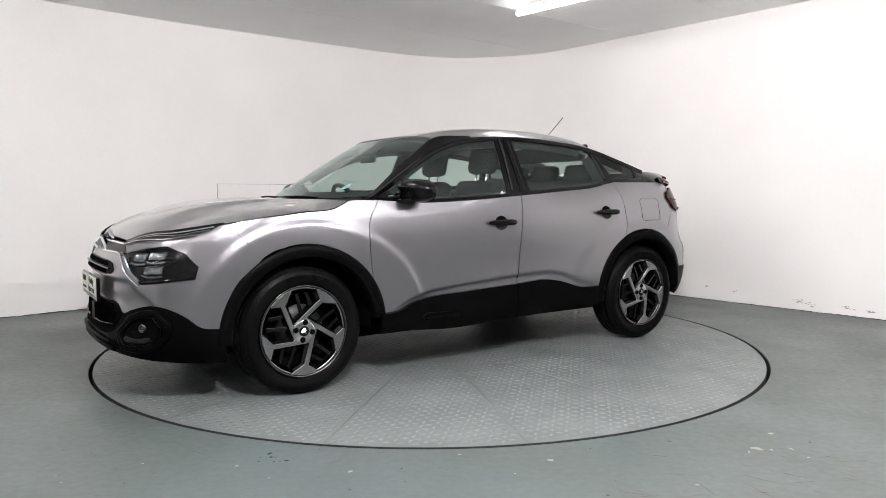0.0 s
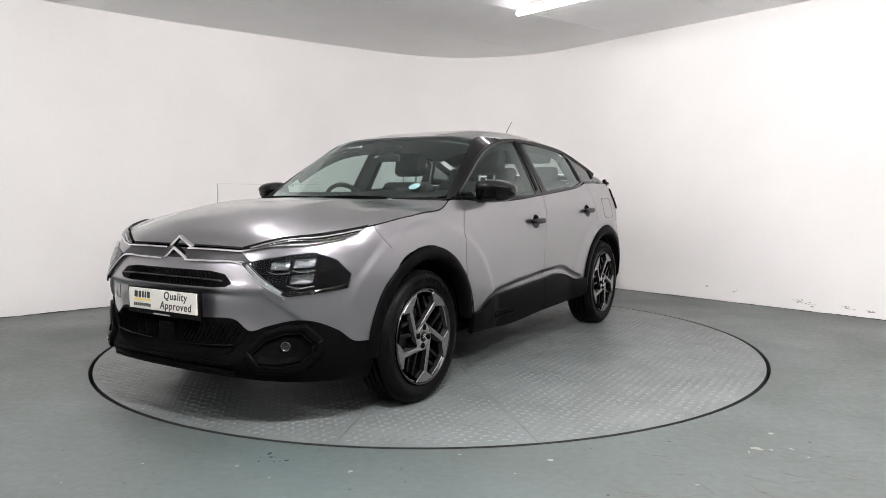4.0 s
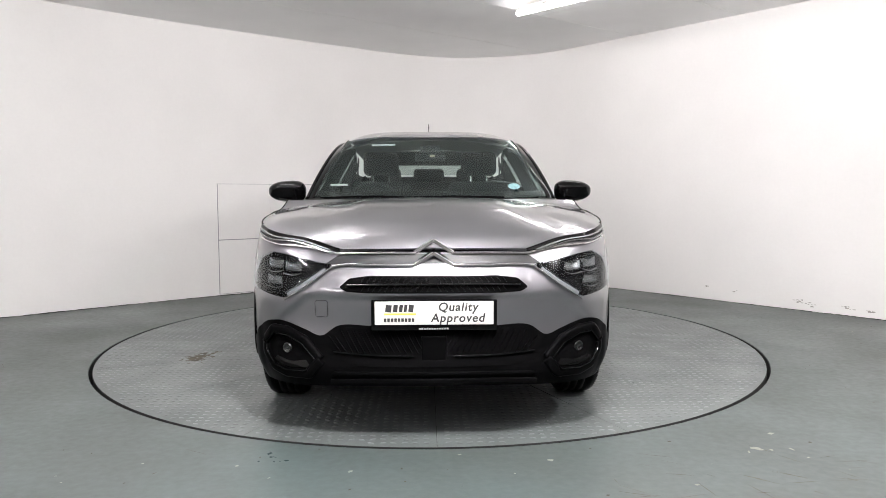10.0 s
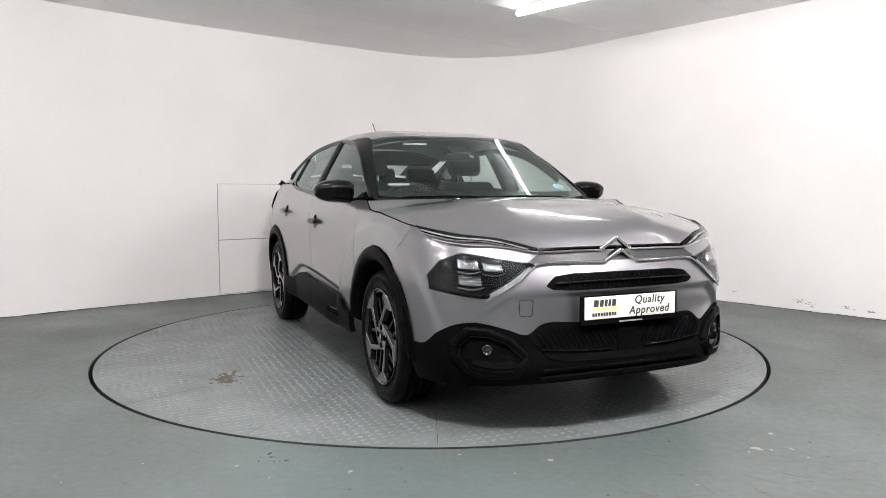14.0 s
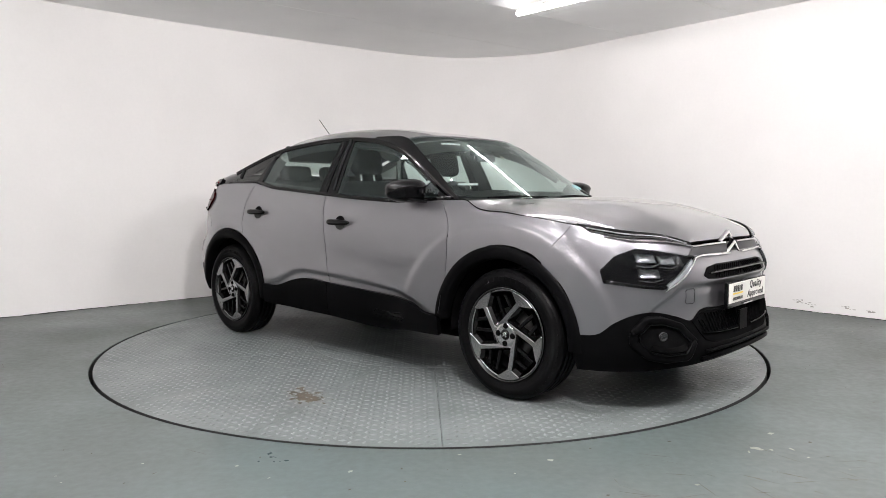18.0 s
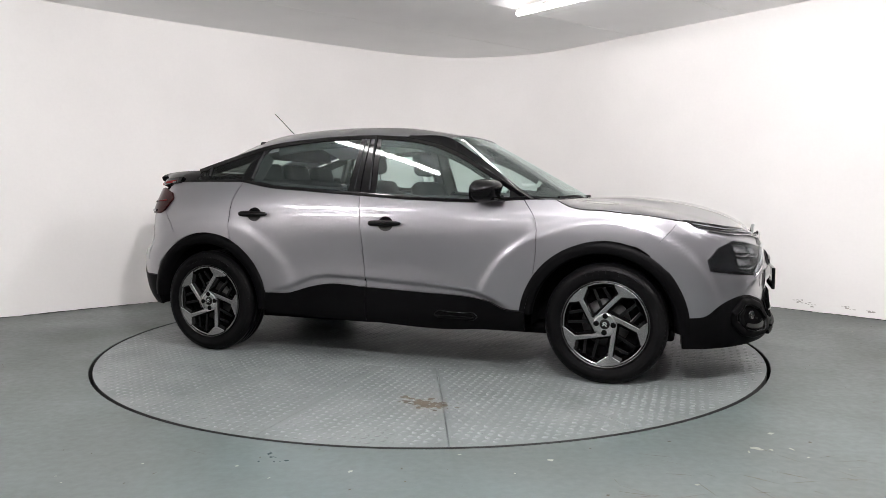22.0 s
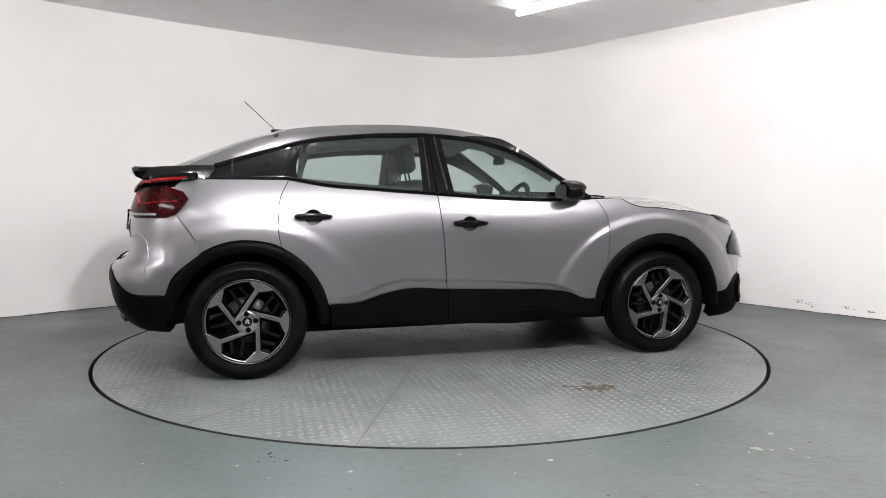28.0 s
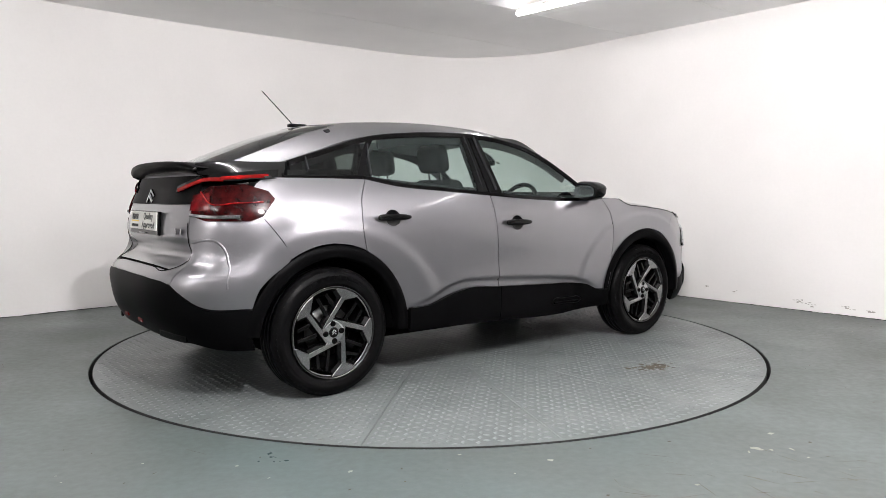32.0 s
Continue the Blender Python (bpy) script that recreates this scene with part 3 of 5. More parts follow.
    house_bar("window_frame", [(x, z - 0.006) for x, z in WINTOP], 0.030, 0.022, GLOSS, car, side, "gloss black window frame", n=48)
    house_bar("belt_strip", [(x, z + 0.010) for x, z in BELT] + [(-1.30, 1.164), (-1.55, 1.160)], 0.022, 0.016, GLOSS, car, side, "black window belt strip", proud=0.006, n=48)
    # dark inner frames behind the glass
    for q, w in (([(0.62, 1.17), (0.45, 1.27), (0.28, 1.34), (0.04, 1.392), (-0.15, 1.405)], 0.05), ([(-0.14, 1.08), (-0.16, 1.25), (-0.17, 1.42)], 0.09), ([(-0.24, 1.09), (-0.24, 1.25), (-0.24, 1.42)], 0.07), ([(-0.26, 1.405), (-0.46, 1.402), (-0.75, 1.382), (-0.90, 1.360)], 0.05), ([(-0.975, 1.335), (-1.00, 1.26), (-1.02, 1.16)], 0.09), ([(-0.26, 1.095), (-0.60, 1.115), (-1.04, 1.155)], 0.03), ([(-0.10, 1.082), (0.21, 1.058), (0.76, 1.050)], 0.02)):
        house_bar("inner_frame", q, w, 0.012, TRIM, car, side, "dark inner window frame", proud=-0.035)
    for q, w in (([(-1.13, 1.186), (-1.50, 1.176)], 0.05), ([(-1.02, 1.36), (-1.25, 1.288), (-1.48, 1.218)], 0.06), ([(-1.12, 1.18), (-1.04, 1.335)], 0.06), ([(-1.40, 1.18), (-1.40, 1.25)], 0.10)):
        house_bar("inner_frame", q, w, 0.012, TRIM, car, side, "dark inner window frame", proud=-0.040)
    # door mirror
    make_mirror(car, side)


def make_handle(door, x, z, side):
    y = float(flank(x, z))
    # Flat half discs, black above and grey below, paint the hollow's shading.
    for nm, half, mat in (("upper_cup", 1, LINER), ("lower_cup", -1, DISC)):
        a = np.linspace(0, math.pi, 17)
        P = np.array([[(x + 0.050 * k * math.cos(t), z - 0.002 + half * 0.046 * k * math.sin(t) ** 0.8) for t in a] for k in (0.02, 0.5, 1.0)])
        sheet(nm, skin(P), mat, door, "flat handle cup patch with painted shade", lip=0.0, proud=0.0015, side=side, out=(0, 1, 0))
    ring = [(x + 0.054 * math.cos(a), z - 0.004 + 0.048 * math.sin(a)) for a in np.linspace(0, 2 * math.pi, 25)]
    skin_bar("cup_edge", ring, 0.004, 0.004, PAINT, door, side, proud=0.001, n=40)
    bm = bmesh.new()
    bmesh.ops.create_uvsphere(bm, u_segments=24, v_segments=12, radius=1)
    for v in bm.verts:
        a, b, c = v.co
        v.co = (x + 0.111 * math.copysign(abs(a) ** 0.62, a), side * (y + 0.022 + 0.015 * math.copysign(abs(b) ** 0.7, b)), z + (0.019 - 0.004 * a) * math.copysign(abs(c) ** 0.7, c))
    part("handle", bm, GLOSS, door, "gloss black door handle")


def make_mirror(car, side):
    bm = bmesh.new()
    bmesh.ops.create_uvsphere(bm, u_segments=24, v_segments=14, radius=1)
    for v in bm.verts:
        x, y, z = v.co
        px = 0.10 * math.copysign(abs(x) ** 0.75, x)
        py = 0.118 * math.copysign(abs(y) ** 0.70, y)
        pz = 0.076 * math.copysign(abs(z) ** 0.72, z)
        if px < -0.035:
            px = -0.035 + (px + 0.035) * 0.35
        out_part = (y + 1) / 2
        pz *= 1 - (0.40 * out_part ** 1.6 if z < 0 else 0.32 * out_part ** 1.5)
        # a hard edge runs round the cap under its shoulder
        if z < 0.15:
            px *= 0.86
        v.co = (0.645 + px - 0.10 * py, 0.905 + py, 1.090 + pz)
    if side < 0:
        for v in bm.verts:
            v.co.y *= -1
    shell_ob = part("door_mirror", bm, GLOSS, car, "gloss black door mirror")
    u = np.linspace(0, 2 * math.pi, 25)
    P = np.array([[(0.588 - 0.012 * k + 0.0 * a, 0.905 + 0.088 * k * math.copysign(abs(math.cos(a)) ** 0.7, math.cos(a)), 1.084 + 0.045 * k * math.copysign(abs(math.sin(a)) ** 0.7, math.sin(a))) for a in u] for k in (0.01, 1.0)])
    P[..., 0] = 0.580
    sheet("mirror_glass", P, CHROME, shell_ob, "mirror glass", lip=0.0, side=side, out=(-1, 0, 0))
    sweep("mirror_foot", [(0.70, 0.765, 1.028), (0.70, 0.84, 1.032), (0.67, 0.93, 1.045)], 0.022, 0.10, GLOSS, shell_ob, "gloss black mirror foot", side=side)


def make_top(car):
    hood_c = [(1.125, 0, 1.046), (1.45, 0, 1.040), (1.65, 0, 1.018), (1.84, 0, 0.980), (2.0, 0, 0.925), (2.085, 0, 0.875), (2.118, 0, 0.838)]
    rim = [(1.056, 1.036), (1.127, 1.001), (1.339, 0.977), at_x(1.55, 0.953), at_x(1.71, 0.928), at_x(1.82, 0.912), at_x(1.92, 0.893), at_front(0.56, 0.874), at_front(0.42, 0.836)]
    hood_e = [tuple(shell(*q) * [1, 0.995, 1]) for q in rim]
    P = loft(hood_c, hood_e, 48, 120, 2.6)
    Y = P[..., 1]
    along = np.linspace(0, 1, 49)[:, None]
    fade = np.sin(np.linspace(0, math.pi, 49))[:, None] ** 0.7
    # a raised middle whose edges are crisp towards the windscreen and melt away forwards
    edge = 0.40 + 0.14 * along
    P[..., 2] += 0.013 * fade * ease((edge - np.abs(Y)) / (0.05 + 0.16 * along)) - 0.007 * fade * np.exp(-(((np.abs(Y) - edge - 0.10) / 0.09) ** 2))
    sheet("bonnet", P, PAINT, car, "silver bonnet with two soft ridges", out=(0, 0, 1))
    roof_c = [(0.385, 0, 1.456), (0.20, 0, 1.490), (0.0, 0, 1.520), (-0.25, 0, 1.535), (-0.5, 0, 1.538), (-0.75, 0, 1.530), (-1.0, 0, 1.510), (-1.15, 0, 1.487), (-1.35, 0, 1.430), (-1.58, 0, 1.345), (-1.80, 0, 1.256)]
    roof_e = [(0.315, 0.564, 1.424), (0.17, 0.578, 1.432), (0.0, 0.585, 1.446), (-0.22, 0.585, 1.455), (-0.46, 0.583, 1.452), (-0.72, 0.578, 1.435), (-0.96, 0.572, 1.407), (-1.06, 0.566, 1.384), (-1.25, 0.558, 1.322), (-1.40, 0.550, 1.272), (-1.50, 0.545, 1.240)]
    for side in (1, -1):
        skin_bar("bonnet_joint", rim, 0.0045, 0.005, LINER, car, side, "dark bonnet joint", proud=0.0005, n=60)
    T = loft(roof_c, roof_e, 60, 40, 2.4, 5.0)
    split = int(np.argmin(np.abs(T[:, 20, 0] + 1.135)))
    sheet("roof", T[: split + 1], PAINT, car, "silver roof", lip=0.01, out=(0, 0, 1))
    sheet("rear_screen", T[split:, 6:35], DARKGLASS, car, "dark rear window", lip=0.0, proud=-0.003, out=(-1, 0, 1))
    for cols in (slice(0, 7), slice(34, 41)):
        sheet("tail_pillar", T[split:, cols], PAINT, car, "silver tail pillar", lip=0.01, out=(0, 0, 1))
    screen_c = [(1.11, 0, 1.050), (0.885, 0, 1.176), (0.645, 0, 1.311), (0.39, 0, 1.448)]
    screen_e = [(0.872, 0.700, 1.062), (0.69, 0.660, 1.192), (0.50, 0.612, 1.322), (0.325, 0.563, 1.424)]
    sheet("windscreen", loft(screen_c, screen_e, 20, 40, 2.2, 6.5), CLEARGLASS, car, "green-tinted windscreen", lip=0.0, out=(1, 0, 1))
    for side in (1, -1):
        u = np.linspace(0, 1, 21)
        # a pillar between windscreen and door window
        p = curve([(0.905, 0.722, 1.040), (0.71, 0.678, 1.172), (0.515, 0.634, 1.300), (0.31, 0.590, 1.404), (0.05, 0.590, 1.442)])(u)
        q = curve([(0.85, 0.690, 1.066), (0.67, 0.652, 1.204), (0.485, 0.606, 1.330), (0.315, 0.562, 1.430), (0.05, 0.580, 1.450)])(u)
        e = np.array([(x, glasshouse(x, z) + 0.004, z) for x, z in curve([(x, z) for x, z in WINTOP[:5]])(u)])
        sheet("a_pillar", np.array([e, p, q]), GLOSS, car, "gloss black windscreen pillar", side=side, out=(1, 1, 0.5))
    # black border of the windscreen
    u = np.linspace(0, 1, 25)
    G = loft(screen_c, screen_e, 20, 40, 2.2, 6.5)
    for nm, rows in (("screen_lower_band", G[:3]),):
        sheet(nm, rows, GLOSS, car, "black printed windscreen border", lip=0.0, proud=-0.004, out=(1, 0, 1))
    cowl_e = [(0.90, 0.72, 1.050), (1.05, 0.77, 1.030)]
    cowl_c = [(1.10, 0, 1.040), (1.135, 0, 1.030)]
    sheet("cowl", loft(cowl_c, cowl_e, 3, 24, 2.2), BLACK, car, "black cowl panel", out=(0, 0, 1))


def make_front(car):
    for side in (1, -1):
        top = [at_front(0.0, 0.822), at_front(0.2, 0.818), at_front(0.42, 0.824), at_front(0.60, 0.862), at_x(1.90, 0.888), at_x(1.71, 0.925)]
        bottom = [at_front(0.0, 0.515), at_front(0.25, 0.515), at_front(0.43, 0.513), at_front(0.50, 0.470), at_front(0.58, 0.492), at_front(0.66, 0.514), at_front(0.735, 0.520), at_x(1.93, 0.468), at_x(1.86, 0.412), at_x(1.772, 0.402)]
        edge = [at_x(1.772, 0.402), at_x(1.745, 0.52), at_x(1.68, 0.64), at_x(1.572, 0.735), at_x(1.64, 0.83), at_x(1.71, 0.925)]
        skin_panel("front_bumper", bottom, top, [bottom[0], at_front(0, 0.66), top[0]], edge, 60, 30, PAINT, car, side, gap=0.0)
        # lower black bumper
        low = [at_front(0.0, 0.262), at_front(0.3, 0.262), at_front(0.55, 0.252), at_x(1.98, 0.235), at_x(1.745, 0.225)]
        lower = skin_panel("lower_bumper", low, bottom, [low[0], bottom[0]], [low[-1], at_x(1.745, 0.30), bottom[-1]], 50, 14, BLACK, car, side, "matt black lower bumper", proud=0.004, lip=0.06, gap=0.0)
        # fog lamp pod: a thick raised frame round a gloss black hollow
        ringp = [(0.505, 0.368), (0.580, 0.446), (0.66, 0.478), (0.735, 0.482), (0.782, 0.425), (0.780, 0.375), (0.735, 0.318), (0.67, 0.300), (0.56, 0.306), (0.505, 0.368)]
        pod = skin_bar("fog_pod", sharp([at_front(y, z) for y, z in ringp], 0.22), 0.040, 0.030, BLACK, car, side, "satin black raised fog lamp frame", proud=0.004, n=96, smooth=True)
        rim = [(0.65 + (y - 0.65) * 0.86, 0.388 + (z - 0.388) * 0.82) for y, z in ringp]
        skin_bar("pod_rim", sharp([at_front(y, z) for y, z in rim], 0.22), 0.007, 0.016, GLOSS, pod, side, "gloss black inner rim", proud=0.014, n=72)
        inner = np.array([[at_front(0.65 + (y - 0.65) * k, 0.39 + (z - 0.39) * k) for y, z in ringp] for k in (0.02, 0.5, 0.94)])
        sheet("pod_panel", skin(inner), LINER, pod, "dark pod hollow", lip=0.0, proud=0.005, side=side, out=(1, 0.3, 0))
        c = shell(*at_front(0.665, 0.405))
        lathe("fog_lamp", [(0.0, 0.003), (0.010, 0.001), (0.017, 0.004), (0.020, 0.009), (0.024, 0.0)], FOG, pod, "round clear fog lamp", n=24).matrix_basis = Matrix.Translation(c * [1, side, 1] + np.array([0.008, 0.004 * side, 0])) @ pose(0, 0, 0, 0, 0, -90 + 32 * side)
        blade_b = [at_front(0.548, 0.334), at_front(0.66, 0.328), at_front(0.732, 0.346)]
        blade_t = [at_front(0.570, 0.362), at_front(0.64, 0.352), at_front(0.715, 0.366)]
        skin_panel("pod_blade", blade_b, blade_t, [blade_b[0], blade_t[0]], [blade_b[-1], blade_t[-1]], 12, 3, GLOSS, pod, side, "gloss black ledge", proud=0.013, lip=0.008, gap=0)
        # headlamp
        hl_b = [at_front(0.452, 0.763), at_front(0.558, 0.689), at_front(0.664, 0.624), at_front(0.748, 0.632), at_x(1.880, 0.652)]
        hl_t = [at_front(0.452, 0.769), at_front(0.55, 0.788), at_front(0.66, 0.808), at_front(0.737, 0.818), at_x(1.915, 0.782)]
        hl_r = sharp([hl_b[-1], at_x(1.862, 0.715), hl_t[-1]])
        lamp = skin_panel("headlamp", sharp(hl_b), sharp(hl_t), [hl_b[0], hl_t[0]], hl_r, 32, 14, LAMPDARK, car, side, "black headlamp with square clear lens units", proud=0.003, lip=0.02)
        for y, z, w, h in ((0.628, 0.757, 0.082, 0.050), (0.715, 0.768, 0.078, 0.054), (0.716, 0.700, 0.082, 0.054)):
            g = np.array([[at_front(y + 0.5 * w * k * math.copysign(abs(math.cos(a)) ** 0.35, math.cos(a)), z + 0.5 * h * k * math.copysign(abs(math.sin(a)) ** 0.35, math.sin(a)) + 0.10 * k * 0.5 * w * math.cos(a)) for a in np.linspace(0, 2 * math.pi, 29)] for k in (0.05, 0.4, 0.75, 1.0)])
            q = skin(g)
            for i, deep in enumerate((0.010, 0.009, 0.005, 0.0)):
                q[i] -= np.array([deep, deep * 0.4, 0])
            sheet("lens_unit", q, REFLECTOR, lamp, "square silver lens unit", lip=0.008, proud=0.0140, side=side, out=(1, 0.5, 0))
            skin_bar("lens_rim", [at_front(y - w * 0.58, z - h * 0.46), at_front(y - w * 0.15, z - h * 0.66), at_front(y + w * 0.52, z - h * 0.54)], 0.0060, 0.008, LENS, lamp, side, "bright ledge under a lens", proud=0.012, n=8)
        skin_bar("light_bar", [at_front(0.474, 0.753), at_front(0.565, 0.692), at_front(0.652, 0.640)], 0.017, 0.008, FROST, lamp, side, "frosted daytime light bar", proud=0.008)
        skin_bar("light_bar_edge", [at_front(0.492, 0.757), at_front(0.578, 0.699), at_front(0.662, 0.647)], 0.004, 0.008, LENS, lamp, side, "bright edge of the light bar", proud=0.009)
        skin_bar("lamp_sill", [at_front(0.672, 0.634), at_front(0.745, 0.642), at_x(1.890, 0.664)], 0.016, 0.008, GLOSS, lamp, side, "gloss black lamp sill", proud=0.010)
        skin_panel("lamp_cover", sharp(hl_b), sharp(hl_t), [hl_b[0], hl_t[0]], hl_r, 32, 14, LAMPGLASS, lamp, side, "clear lamp cover", proud=0.017, lip=0.014)
        # upper light strip and chrome lines
        drl = skin_panel("daytime_lamp", [at_front(0.42, 0.822), at_front(0.56, 0.850), at_x(1.97, 0.862), at_x(1.80, 0.893)], [at_front(0.42, 0.834), at_front(0.56, 0.872), at_x(1.94, 0.893), at_x(1.73, 0.930)], [at_front(0.42, 0.822), at_front(0.42, 0.834)], [at_x(1.80, 0.893), at_x(1.73, 0.930)], 24, 4, GLOSS, car, side, "slim black daytime lamp", proud=0.008)
        skin_bar("drl_strip", [at_front(0.46, 0.834), at_front(0.57, 0.864), at_x(1.93, 0.884), at_x(1.78, 0.912)], 0.0065, 0.010, FROST, drl, side, "clear light strip", proud=0.012)
        skin_bar("drl_strip", [at_front(0.50, 0.836), at_front(0.60, 0.860), at_x(1.93, 0.872), at_x(1.80, 0.898)], 0.0055, 0.010, LENS, drl, side, "clear light strip", proud=0.012)
        skin_bar("drl_chrome", [at_front(0.42, 0.818), at_front(0.56, 0.842), at_x(1.98, 0.852), at_x(1.86, 0.874)], 0.006, 0.010, CHROME, drl, side, "chrome edge", proud=0.010)
        skin_bar("upper_chrome", [at_front(0.078, 0.822), at_front(0.24, 0.822), at_front(0.43, 0.818)], 0.0095, 0.014, CHROME, car, side, "upper chrome bar", proud=0.010)
        skin_bar("lower_chrome", [at_front(0.085, 0.770), at_front(0.25, 0.772), at_front(0.41, 0.771), at_front(0.452, 0.763)], 0.0095, 0.014, CHROME, car, side, "lower chrome bar", proud=0.010)
        skin_bar("lower_chrome_end", [at_front(0.450, 0.760), at_front(0.556, 0.684), at_front(0.666, 0.618)], 0.0065, 0.010, CHROME, car, side, proud=0.012)
        nb = [at_front(0.0, 0.776), at_front(0.30, 0.777), at_front(0.43, 0.775), at_front(0.475, 0.772)]
        nt = [at_front(0.0, 0.818), at_front(0.30, 0.818), at_front(0.42, 0.812), at_front(0.475, 0.778)]
        skin_panel("nose_band", sharp(nb), sharp(nt), [nb[0], nt[0]], [nb[-1], nt[-1]], 24, 4, NOSE, car, side, "dark grey band between the chrome bars", proud=0.003, lip=0.004, gap=0)
        # upper grille
        gb = [at_front(0.0, 0.655), at_front(0.30, 0.656), at_front(0.385, 0.661), at_front(0.412, 0.676)]
        gt = [at_front(0.0, 0.727), at_front(0.28, 0.727), at_front(0.37, 0.716), at_front(0.412, 0.682)]
        gr = skin_panel("upper_grille", sharp(gb), sharp(gt), [gb[0], gt[0]], [gb[-1], gt[-1]], 24, 6, BLACK, car, side, "black upper grille", proud=0.004, lip=0.02, gap=0)
        skin_bar("grille_bar", [at_front(0.0, 0.694), at_front(0.2, 0.694), at_front(0.375, 0.690)], 0.008, 0.014, RIMEDGE, gr, side, "satin grille bar", proud=0.014)
        for k in range(12):
            y = 0.012 + k * 0.026
            for z0, z1 in ((0.664, 0.688), (0.702, 0.722)):
                skin_bar("grille_fin", [at_front(y, z1), at_front(y + 0.018, z0)], 0.004, 0.006, BLACK, gr, side, proud=0.008, n=2)
        # lower grille
        lb = [at_front(0.0, 0.345), at_front(0.34, 0.348), at_front(0.42, 0.368)]
        lt = [at_front(0.0, 0.508), at_front(0.40, 0.506), at_front(0.50, 0.465)]
        lg = skin_panel("lower_grille", sharp(lb), sharp(lt), [lb[0], lt[0]], [lb[-1], lt[-1]], 20, 6, LINER, car, side, "black lower grille", proud=0.009, lip=0.02, gap=0)
        for k in range(15):
            y = 0.075 + k * 0.026
            skin_bar("grille_fin", [at_front(max(0, y - 0.03), 0.405 if y < 0.44 else 0.44), at_front(min(y + 0.02, 0.46), 0.497 if y < 0.4 else 0.47)], 0.005, 0.008, LINER, lg, side, proud=0.013, n=2)
        skin_bar("grille_bar", [at_front(0.09, 0.392), at_front(0.25, 0.396), at_front(0.44, 0.408)], 0.008, 0.012, GLOSS, lg, side, proud=0.016)
        skin_bar("splitter", [at_front(0.0, 0.322), at_front(0.3, 0.322), at_front(0.44, 0.318)], 0.014, 0.016, BLACK, car, side, "black splitter bar", proud=0.014)
        skin_bar("splitter_lip", [at_front(0.0, 0.288), at_front(0.3, 0.288), at_front(0.46, 0.280)], 0.022, 0.022, BLACK, car, side, "black splitter lip", proud=0.012)
    # radar cover
    c = shell(*at_front(0.0, 0.44))
    part("radar_cover", box_bm((0.012, 0.105, 0.105), (c[0] + 0.016, 0, 0.425), 0.005), BLACK, car, "black radar cover", smooth=False)
    sq = [(0.472, 0.556), (0.472, 0.613), (0.478, 0.619), (0.524, 0.619), (0.530, 0.613), (0.530, 0.556), (0.524, 0.550), (0.478, 0.550), (0.472, 0.556)]
    skin_bar("towing_joint", sharp([at_front(y, z) for y, z in sq], 0.3), 0.0022, 0.003, RIMEDGE, car, -1, proud=0.0006, n=64)
    for z0 in (0.848, 0.795):
        for side in (1, -1):
            q = shell(*at_front(0.0, z0))[0] + 0.009
            sweep("chevron", [(q + 0.004, 0.0, z0 + 0.026), (q, 0.034 * side, z0 + 0.004), (q - 0.004, 0.082 * side, z0 - 0.026)], 0.018, 0.018, CHROME, car, "chrome chevron bar", n=2)
            if z0 < 0.82:
                sweep("chevron_shade", [(q - 0.004, 0.0, z0 + 0.042), (q - 0.008, 0.036 * side, z0 + 0.018), (q - 0.012, 0.080 * side, z0 - 0.010)], 0.005, 0.010, LINER, car, n=2)
    make_sign(car, Vector((2.252, 0, 0.575)), 1)


def words(name, text, size, mat, parent, m, shear=0.0):
    data = bpy.data.curves.new(name, "FONT")
    data.body, data.size, data.align_x, data.align_y, data.extrude, data.shear = text, size, "CENTER", "CENTER", 0.0006, shear
    data.offset, data.space_character = size * 0.018, 1.12
    ob = new(name, data)
    ob.data.materials.append(mat)
    ob.parent = parent
    ob.matrix_basis = m
    return ob


def make_sign(car, at, way, lean=0):
    base = empty("dealer_plate")
    base.parent = car
    face = Matrix.Translation(at) @ (pose(0, 0, 0, 90, 0, 90) if way > 0 else pose(0, 0, 0, 90 + lean, 0, -90))
    base.matrix_basis = face
    base["label"] = "white dealer plate in a black frame"
    part("plate_frame", box_bm((0.525, 0.128, 0.018), (0, -0.006, -0.010), 0.004), GLOSS, base, "gloss black plate frame", smooth=False)
    part("plate", box_bm((0.495, 0.098, 0.006), (0, 0.004, 0.001), 0.002), SIGN, base, "white plate board", smooth=False)
    words("plate_word", "Quality", 0.050, INK, base, Matrix.Translation((0.098, 0.028, 0.0045)), 0.15)
    words("plate_word", "Approved", 0.050, INK, base, Matrix.Translation((0.098, -0.018, 0.0045)), 0.15)

    def bar(x, y, w, h, mat, turn=0):
        part("plate_bar", box_bm((w, h, 0.001), (x, y, 0.0048), turn=Matrix.Rotation(radians(turn), 4, "Z")), mat, base, smooth=False)

    for x, w in ((-0.190, 0.024), (-0.161, 0.018), (-0.138, 0.014), (-0.119, 0.012), (-0.096, 0.020)):
        bar(x, 0.024, w, 0.030, INK, -8)
    bar(-0.142, 0.000, 0.132, 0.007, YELLOW)
    for i in range(9):
        bar(-0.204 + i * 0.0145, -0.025, 0.0105, 0.015, INK)
    for i in range(12):
        bar(-0.060 + i * 0.0105, -0.0615, 0.0080, 0.0065, GREYPRINT)


FUEL = (-1.42, 0.955)


